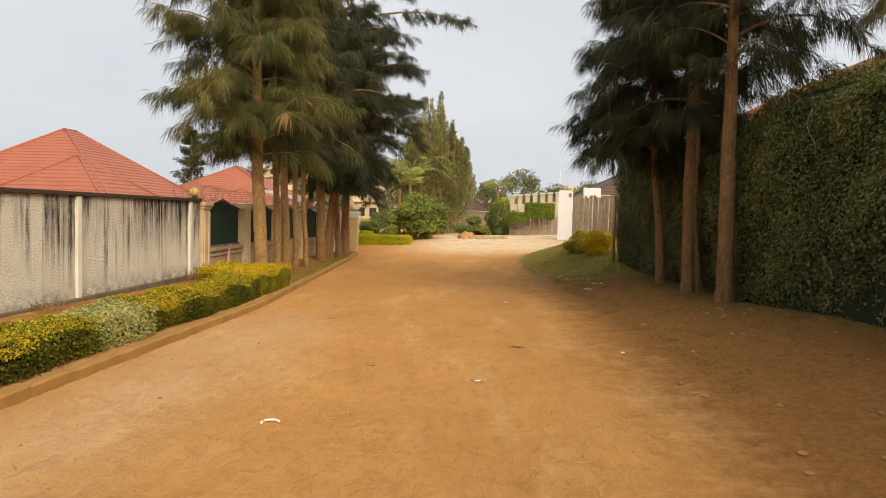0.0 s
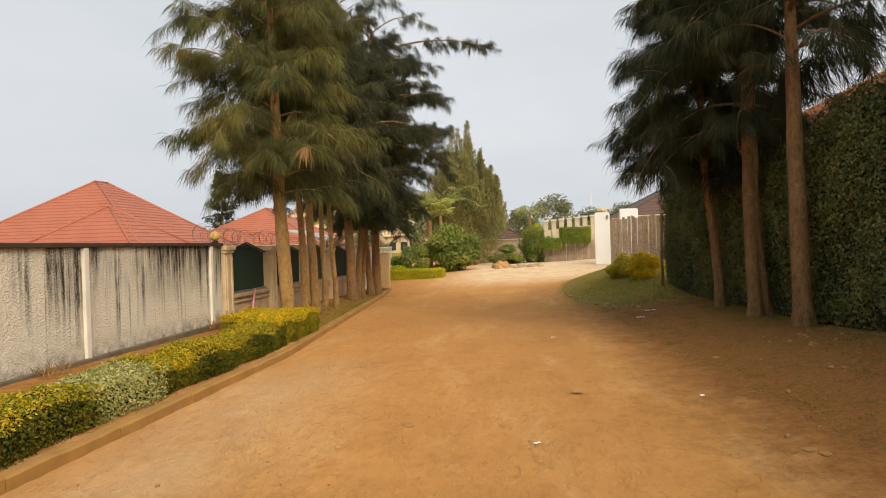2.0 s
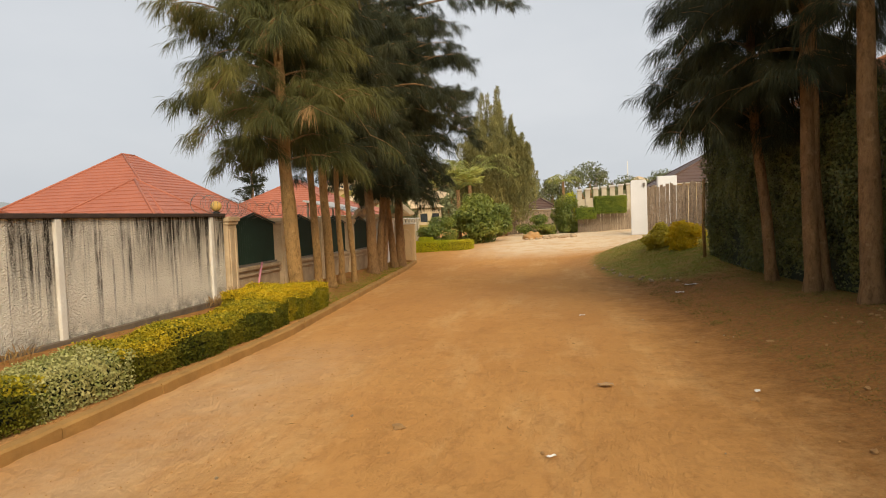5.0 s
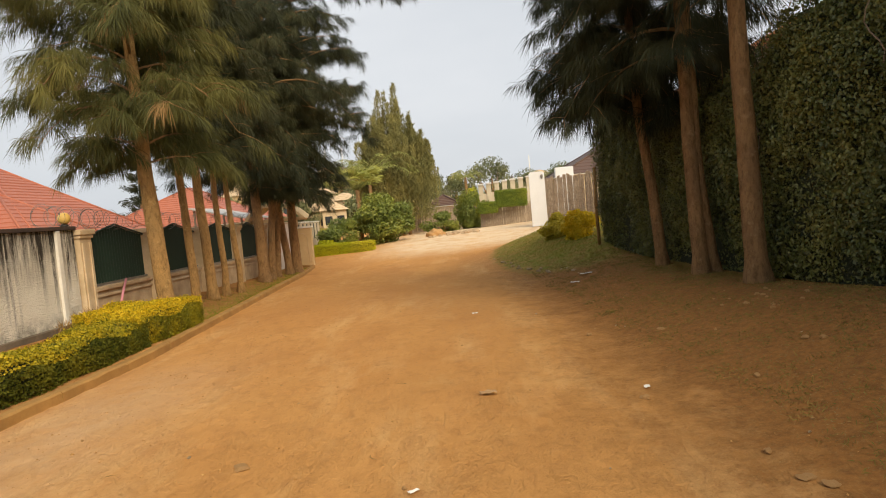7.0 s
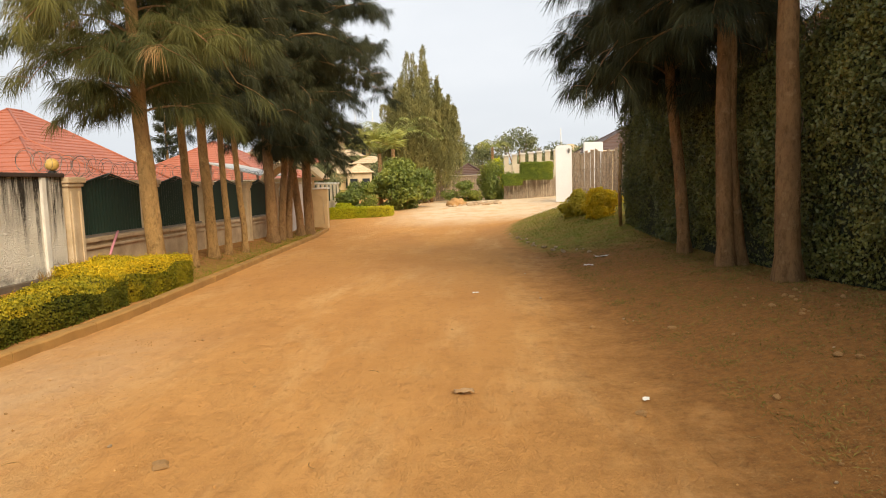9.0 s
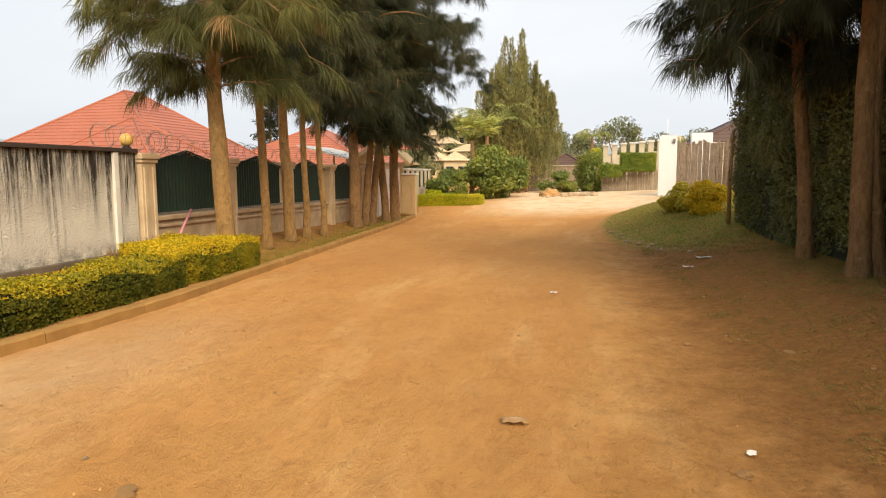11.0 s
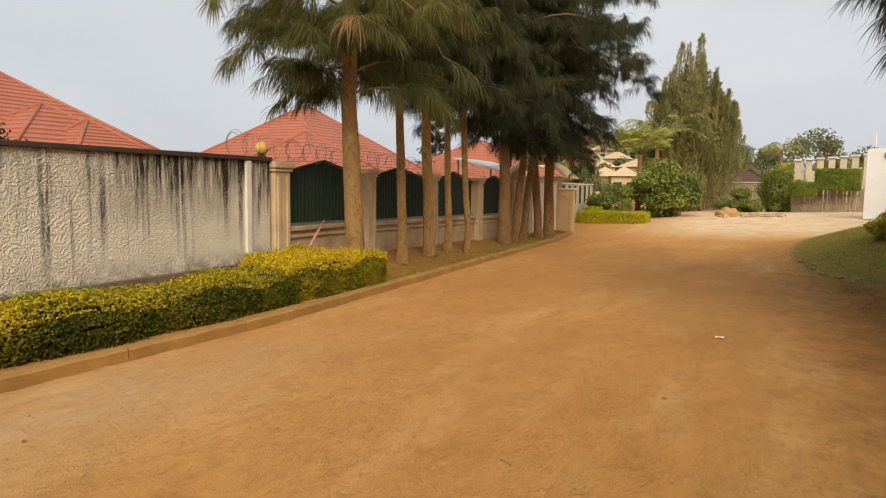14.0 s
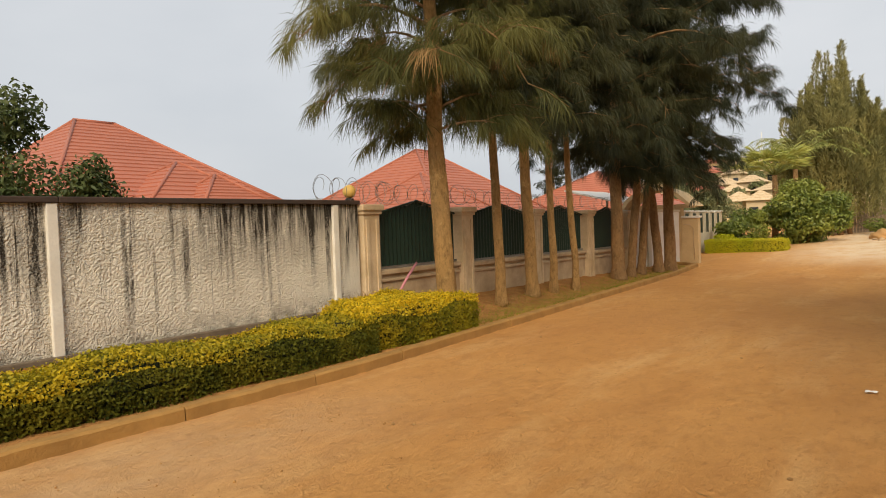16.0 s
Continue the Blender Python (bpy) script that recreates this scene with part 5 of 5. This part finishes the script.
def build_gate_corner():
    gate = thing("white_gate", "tall white painted gate leaf with rounded top corners", "gate", (4.81, 37.6, on_land(4.81, 37.6) + 0.01))
    bm = bmesh.new()
    prof = [(-0.40, 0.0), (0.40, 0.0), (0.40, 2.68), (0.37, 2.77), (0.30, 2.82), (-0.30, 2.82), (-0.37, 2.77), (-0.40, 2.68)]
    a = [bm.verts.new((x, -0.06, z)) for x, z in prof]
    b = [bm.verts.new((x, 0.06, z)) for x, z in prof]
    bm.faces.new(a)
    bm.faces.new(b[::-1])
    for k in range(len(prof)):
        j = (k + 1) % len(prof)
        bm.faces.new((a[k], b[k], b[j], a[j]))
    part("leaf", from_bm(bm, "leaf", M["gate"]), gate)
    lamp = part("lamp", box(0.2, 0.32, -0.16, -0.05, 2.48, 2.66, M["wire"], 0.03, "lamp"), gate, "small grey wall lamp")
    part("bracket", box(0.24, 0.28, -0.08, -0.05, 2.42, 2.48, M["metal"], 0.005, "bracket"), lamp)
    solo("white_pillar", box(6.65, 7.75, 43.0, 43.4, on_land(7.1, 43.2) - 0.1, 3.58, M["gate"], 0.04, "white_pillar"), "white painted gate pillar behind the slab fence", "pillar")

    def slabs(name, label, p0, p1, z0, z1, top1, width, seed):
        r = random.Random(seed)
        fence = thing(name, label, "fence")
        d = Vector((p1[0] - p0[0], p1[1] - p0[1], 0))
        L = d.length
        d.normalize()
        s = 0.0
        while s < L:
            w = width * r.uniform(0.7, 1.3)
            c = Vector((p0[0], p0[1], 0)) + d * (s + w / 2)
            f = s / L
            top = z1 + (top1 - z1) * f + r.uniform(-0.09, 0.09)
            g = on_land(c.x, c.y) - 0.1
            lean = r.uniform(-0.025, 0.025)
            q = d * (w * 0.46)
            n = Vector((-d.y, d.x, 0)) * r.uniform(0.018, 0.035)
            o = Vector((-d.y, d.x, 0)) * r.uniform(-0.02, 0.02)
            sh = d * lean * (top - g)
            ang = r.uniform(-0.06, 0.06)
            zs = Vector((0, 0, 1))
            verts = [c - q + n + o + zs * g, c + q + n + o + zs * g, c + q - n + o + zs * g, c - q - n + o + zs * g]
            verts += [v + sh + zs * (top - g + (ang if k in (0, 3) else -ang) * 0.7) for k, v in enumerate(verts)]
            part("slab", place("slab", verts, [(0, 1, 5, 4), (1, 2, 6, 5), (2, 3, 7, 6), (3, 0, 4, 7), (4, 5, 6, 7), (3, 2, 1, 0)], M["slab"]), fence)
            s += w + r.choice((0.0, 0.0, 0.004, 0.012))
        for z in (z0 + 0.5, z0 + 1.6 if top1 - z0 > 1.6 else z0 + 0.9):
            a, b = Vector((p0[0], p0[1], z)), Vector((p1[0], p1[1], z))
            n = Vector((-d.y, d.x, 0)) * -0.06
            part("rail", tube([a - n, b - n], [0.035, 0.035], M["slab"], 6, "rail"), fence)

    slabs("slab_fence", "tall fence of weathered grey-brown wooden slabs", (5.24, 37.65), (10.6, 34.2), 0.35, 2.80, 3.0, 0.15, 3)
    slabs("slab_fence", "low fence of weathered wooden slabs behind the cypress", (-5.2, 50.4), (1.9, 50.0), 0.2, 1.75, 1.85, 0.14, 6)
    slabs("slab_fence", "low fence of dark weathered wooden slabs", (2.0, 44.1), (5.25, 44.0), 0.35, 1.55, 1.65, 0.12, 4)
    bal = thing("balustrade", "pale garden balustrade with capped columns on a wall", "balustrade")
    part("base_wall", box(2.1, 5.6, 46.0, 46.25, on_land(4, 46) - 0.3, 2.0, M["balustrade"], 0.01, "base_wall"), bal)
    for k in range(7):
        x = 2.25 + 0.52 * k
        t = 3.02 + 0.045 * k
        c = part("column", box(x - 0.15, x + 0.15, 45.98, 46.26, 1.9, t, M["balustrade"], 0.012, "column"), bal)
        part("cap", box(x - 0.19, x + 0.19, 45.9, 46.34, t, t + 0.09, M["fascia"], 0.015, "cap"), c)
        if k in (0, 2, 4):
            bm = bmesh.new()
            bmesh.ops.create_uvsphere(bm, u_segments=12, v_segments=8, radius=0.1, matrix=Matrix.Translation((x, 46.1, t + 0.19)))
            part("globe", from_bm(bm, "globe", M["wire"], True), c, "small round lamp globe")
        if k < 6:
            part("infill", box(x + 0.15, x + 0.37, 46.06, 46.18, 1.95, t - 0.55, M["balustrade"], 0.01, "infill"), bal)


def build_far_hill():
    """Houses, trees and masts on the hillside behind the junction."""
    rng = np.random.default_rng(51)
    r = random.Random(52)
    spots = []
    for row in range(7):
        y = 98 + 18 * row
        for k in range(9):
            spots.append((-0.215 * y + (k - 4) * 5.6 + r.uniform(-1.8, 1.8), y + r.uniform(-5, 5)))
    spots += [(-62, 150), (-74, 165), (17, 128), (24, 140), (30, 120)]
    for k, (x, y) in enumerate(spots):
        g = on_land(x, y)
        w, d, h = r.uniform(3.2, 5.4), r.uniform(3.2, 4.5), r.uniform(1.7, 2.4) + (2.5 if x > 10 else 0)
        ob = thing("hillside_house", "small ochre house on the far hillside", "house", (x, y, g), r.uniform(-25, 25), "hillside houses")
        part("wall", box(-w / 2, w / 2, -d / 2, d / 2, -1.5, h, M["housewall" if k % 4 else "beige"], 0, "wall"), ob)
        part("roof", roof_mesh(w / 2 + 0.4, d / 2 + 0.4, d * 0.4, h, h + 1.3, 4, M["pier" if k % 3 else "tile"]), ob)
        for s in (-0.25, 0.25):
            part("window", box(w * s - 0.5, w * s + 0.5, -d / 2 - 0.04, -d / 2 + 0.05, h - 2.0, h - 0.8, M["glass"], 0, "window"), ob)
    for k in range(84):
        y = r.uniform(92, 150) if k % 2 else r.uniform(150, 212)
        x = -0.22 * y + r.uniform(-30, 30) if k < 74 else r.uniform(5, 45)
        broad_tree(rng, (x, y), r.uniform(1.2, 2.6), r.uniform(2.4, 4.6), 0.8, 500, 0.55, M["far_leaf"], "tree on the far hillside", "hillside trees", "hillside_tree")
    for x, y in ((-38, 176), (-33, 182), (-28, 180), (18, 150)):
        g = on_land(x, y)
        mast = thing("mast", "thin pale mast on the far hill", "mast", (x, y, g - 0.3), group="far masts")
        part("pole", tube([(0, 0, 0), (0, 0, 9.5)], [0.16, 0.08], M["fascia"], 8, "pole"), mast)


def build_horizon():
    """A range of hills far beyond the compounds, with haze painted into its colour."""
    a = np.radians(np.linspace(-100, 35, 90))
    rings = [(620, 0.0), (760, 0.45), (900, 0.8), (1050, 1.0), (1300, 0.3)]
    verts, faces = [], []
    for k, (r, f) in enumerate(rings):
        for q in a:
            h = 38 + 8 * math.sin(q * 6.1 + 0.4) + 5 * math.sin(q * 17 + k) + 3 * noise.noise(Vector((q * 40, k, 0)))
            verts.append((r * math.sin(q), r * math.cos(q), h * f - 2))
    n = len(a)
    for k in range(len(rings) - 1):
        for i in range(n - 1):
            faces.append((k * n + i, k * n + i + 1, (k + 1) * n + i + 1, (k + 1) * n + i))
    solo("backdrop_hills", place("backdrop_hills", verts, faces, M["haze"], True), "hills on the horizon with haze painted into their pale colour", "hills", kind="structure")


def build_yard_trees():
    rng = np.random.default_rng(61)
    broad_tree(rng, (-14.0, 12.4), 1.35, 4.3, 1.2, 8000, 0.15, M["tree_leaf"], "dark leafy tree inside the compound", "trees inside the compound")
    broad_tree(rng, (-12.3, 13.3), 1.0, 2.95, 0.8, 3600, 0.13, M["tree_leaf"], "small leafy tree with reddish tips inside the compound", "trees inside the compound")
    # tiered conifer behind the houses
    x, y = -29.4, 66.0
    ob = thing("tiered_conifer", "dark tiered conifer behind the houses", "tree", (x, y, on_land(x, y) - 0.1))
    part("trunk", tube([(0, 0, 0), (0, 0, 9.6)], [0.22, 0.04], M["bark_dark"], 8, "trunk"), ob)
    P, N = [], []
    for k in range(16):
        z = 3.2 + 6.2 * k / 15
        for a in np.linspace(0, 6.283, 8)[:-1] + k:
            if rng.uniform() < 0.25:
                continue
            L = 2.2 * (1 - 0.7 * k / 15) * rng.uniform(0.45, 1.2)
            f = rng.uniform(0.1, 1, 110)
            P.append(np.stack([L * f * math.cos(a), L * f * math.sin(a), z + rng.uniform(-0.3, 0.3) + 0.25 * f + rng.normal(0, 0.12, 110)], 1))
            N.append(np.stack([math.cos(a) + rng.normal(0, 0.5, 110), math.sin(a) + rng.normal(0, 0.5, 110), rng.normal(0.1, 0.4, 110)], 1))
    part("crown", needle_mesh(rng, np.concatenate(P), np.concatenate(N), 0.4, 0.06, M["needle_dark"], "crown"), ob, kind="stuff")


# ---------- verge grass, weeds, litter ----------
def build_ground_cover():
    rng = np.random.default_rng(71)
    n, edge = 22000, 6000
    y = np.concatenate([rng.uniform(14.6, 29.5, edge), rng.normal(22.6, 2.6, n - edge)])
    x = np.concatenate([kerb_x(y[:edge]) - 0.12 - 0.9 * rng.uniform(0, 1, edge) ** 2, rng.normal(3.7, 1.1, n - edge)])
    keep = (np.arange(n) < edge) | (((x - 3.75) / 2.2) ** 2 + ((y - 23.6) / 5.4) ** 2 < 1)
    x, y = x[keep], y[keep]
    p = np.stack([x, y, land(x, y)], 1)
    w = rng.normal(0, 0.5, p.shape)
    w[:, 2] = 1
    solo("grass", needle_mesh(rng, p, w, 0.075, 0.008, M["grass"], "grass"), "short worn grass on the verge and bank", "grass", kind="stuff")
    m = 1500
    ty = rng.uniform(6.5, 19.5, m)
    tx = 4.75 - 2.4 * rng.uniform(0, 1, m) ** 1.5 - 0.03 * (ty - 10)
    x = np.repeat(tx, 16) + rng.normal(0, 0.06, m * 16)
    y = np.repeat(ty, 16) + rng.normal(0, 0.07, m * 16)
    p = np.stack([x, y, land(x, y) - 0.004], 1)
    w = rng.normal(0, 0.8, p.shape)
    w[:, 2] = 0.7
    solo("dry_grass", needle_mesh(rng, p, w, 0.065, 0.007, M["dry_grass"], "dry_grass"), "sparse trampled tufts of dry grass below the hedge", "grass", kind="stuff")
    m = 7000
    y = rng.uniform(6.5, 20, m)
    x = rng.uniform(2.4, 4.6, m)
    p = np.stack([x, y, land(x, y) + 0.012], 1)
    solo("leaf_litter", leaf_mesh(rng, p, np.tile([0, 0, 1.0], (m, 1)), 0.02, 0.4, M["weeds"], 0.35, 0, "leaf_litter"), "dry leaves and twigs scattered under the hedge", "leaf litter", kind="stuff")
    for x, y, h, k in ((-6.05, 14.35, 0.5, 140), (-6.1, 13.9, 0.35, 90), (-6.1, 15.3, 0.3, 60), (-6.05, 9.0, 0.25, 50)):
        p = np.stack([x + rng.normal(0, 0.09, k), y + rng.normal(0, 0.14, k), np.full(k, on_land(x, y))], 1)
        w = rng.normal(0, 0.4, (k, 3))
        w[:, 2] = 1
        solo("dry_weed", needle_mesh(rng, p, w, h, 0.014, M["weeds"], "dry_weed"), "clump of dry brown weeds against the wall", "weeds", kind="stuff")
    # loose grit on the dirt
    m = 2200
    x = np.where(rng.uniform(size=m) < 0.6, rng.normal(-2.6, 0.9, m), rng.uniform(-2.5, 4.6, m))
    y = rng.uniform(3.6, 17, m)
    ok = x > kerb_x(y) + 0.12
    x, y = x[ok], y[ok]
    m = len(x)
    c = np.stack([x, y, land(x, y) + 0.002], 1)
    size = 0.004 + 0.009 * rng.uniform(0, 1, (m, 1)) ** 3
    octa = np.array([[1, 0, 0], [-1, 0, 0], [0, 1, 0], [0, -1, 0], [0, 0, 0.8], [0, 0, -0.8]])
    v = (c[:, None] + octa[None] * size[:, None] * rng.uniform(0.6, 1.3, (m, 6, 1))).reshape(-1, 3)
    f = np.array([[0, 2, 4], [2, 1, 4], [1, 3, 4], [3, 0, 4], [2, 0, 5], [1, 2, 5], [3, 1, 5], [0, 3, 5]])
    t = (np.arange(m)[:, None, None] * 6 + f[None]).reshape(-1, 3)
    solo("loose_grit", tri_mesh("loose_grit", v, t, M["grit"]), "loose crumbs of dry earth scattered over the road", "grit", kind="stuff")
    r = random.Random(72)
    # clods and small stones on the road
    for k in range(70):
        if k < 48:
            x, y = r.uniform(1.4, 4.6), r.uniform(4.2, 19)
        else:
            x, y = r.uniform(-3.8, 1.4), r.uniform(4.5, 16)
        pale = r.random() < 0.25
        stone((x, y), r.uniform(0.007, 0.02), M["stone" if pale else "clod"], "small pale pebble on the dirt road" if pale else "small clod of dry earth on the road", "pebble" if pale else "clod", "pebbles on the road", r, 0.7, 0.2)
    for x, y, s in ((-1.25, 7.58, 0.055), (2.17, 6.49, 0.045), (2.33, 4.91, 0.045), (2.22, 4.57, 0.035), (2.76, 4.64, 0.04), (1.89, 5.35, 0.03), (2.11, 6.6, 0.05), (2.62, 10.68, 0.05), (-1.28, 7.62, 0.05)):
        stone((x, y), s, M["clod"], "flat earth-coloured stone on the road", "stone", "stones on the road", r, 0.3)

    for k in range(18):
        f = k / 17 + r.uniform(0.0, 0.03)
        x, y = 1.45 + 1.5 * f + r.uniform(-0.12, 0.12), 23.6 - 5.6 * f ** 0.7 + r.uniform(-0.3, 0.3)
        stone((x, y), r.uniform(0.025, 0.07), M["stone"], "pale stone at the foot of the grassy bank", "stone", "stones at the bank", r, 0.6, 0.2)
    for k in range(26):
        x = r.uniform(1.7, 4.2)
        stone((x, r.uniform(4.5, 11.5)), r.uniform(0.018, 0.042), M["clod"], "crumbly clod of red-brown earth below the hedge", "clod", "clods below the hedge", r, 0.6, 0.25)
    for k in range(8):
        x, y, a, n = r.uniform(-3.6, 2.6), r.uniform(5.5, 13.0), r.uniform(0, 6.28), r.uniform(0.06, 0.17)
        c, e = math.cos(a), math.sin(a)
        path = [(x + c * n * (f - 0.5) - e * 0.02 * math.sin(f * 3.1), y + e * n * (f - 0.5) + c * 0.02 * math.sin(f * 3.1), 0) for f in (0, 0.35, 0.7, 1)]
        path = [(px, py, on_land(px, py) + 0.008) for px, py, pz in path]
        solo("twig", tube(path, [0.0015, 0.003, 0.0025, 0.001], M["bark"], 5, "twig"), "short dry brown twig lying on the dirt road", "twig", group="twigs on the road")

    def scrap(name, at, w, h, mat, label, cat, turn):
        n = 7
        verts, faces = [], []
        for i in range(n + 1):
            for j in range(n + 1):
                u, v = i / n - 0.5, j / n - 0.5
                edge = 1 + 0.25 * noise.noise(Vector((u * 5 + at[0], v * 5, at[1])))
                verts.append((u * w * edge, v * h * edge, 0.012 + 0.22 * min(w, h) * (0.5 + 0.9 * noise.noise(Vector((u * 3 + at[0] * 7, v * 3 + at[1], 0))))))
        for i in range(n):
            for j in range(n):
                a = i * (n + 1) + j
                faces.append((a, a + 1, a + n + 2, a + n + 1))
        ob = solo(name, place(name, verts, faces, mat, True), label, cat, pose(at[0], at[1], on_land(*at) + 0.002, 0, 0, turn))
        md = ob.modifiers.new("thick", "SOLIDIFY")
        md.thickness = 0.0015
    scrap("dead_leaf", (0.52, 8.86), 0.15, 0.10, M["dead_leaf"], "large curled dead brown leaf on the road", "leaf", 10)
    scrap("paper_scrap", (3.0, 16.75), 0.30, 0.10, M["paper"], "crumpled torn white paper under the trees", "paper", 25)
    scrap("paper_scrap", (2.62, 16.1), 0.17, 0.10, M["paper"], "small scrap of white paper on the ground", "paper", -10)
    scrap("paper_scrap", (-0.02, 6.92), 0.07, 0.035, M["paper"], "small scrap of pale paper on the road", "paper", 40)
    scrap("paper_scrap", (0.56, 13.73), 0.09, 0.06, M["paper"], "small scrap of pale paper on the road", "paper", 0)
    scrap("paper_scrap", (1.85, 8.63), 0.06, 0.05, M["paper"], "small scrap of pale paper on the road", "paper", 70)
    z = on_land(-5.9, 24.1)
    solo("marker_post", tube([(-5.9, 24.1, z - 0.05), (-5.89, 24.1, z + 0.75)], [0.03, 0.03], M["balustrade"], 8, "marker_post"), "short pale marker post among the trunks", "post")
    # curled peel
    path = [(-1.71 + 0.07 * math.cos(a), 5.29 + 0.07 * math.sin(a), on_land(-1.71, 5.29) + 0.012) for a in np.linspace(0.2, 3.9, 12)]
    solo("curled_strip", tube(path, [0.004] + [0.011] * 10 + [0.004], M["paper"], 6, "curled_strip"), "curled pale strip lying on the road", "strip")


build_houses()
build_gateway()
build_junction()
build_gate_corner()
build_far_hill()
build_horizon()
build_yard_trees()
build_ground_cover()
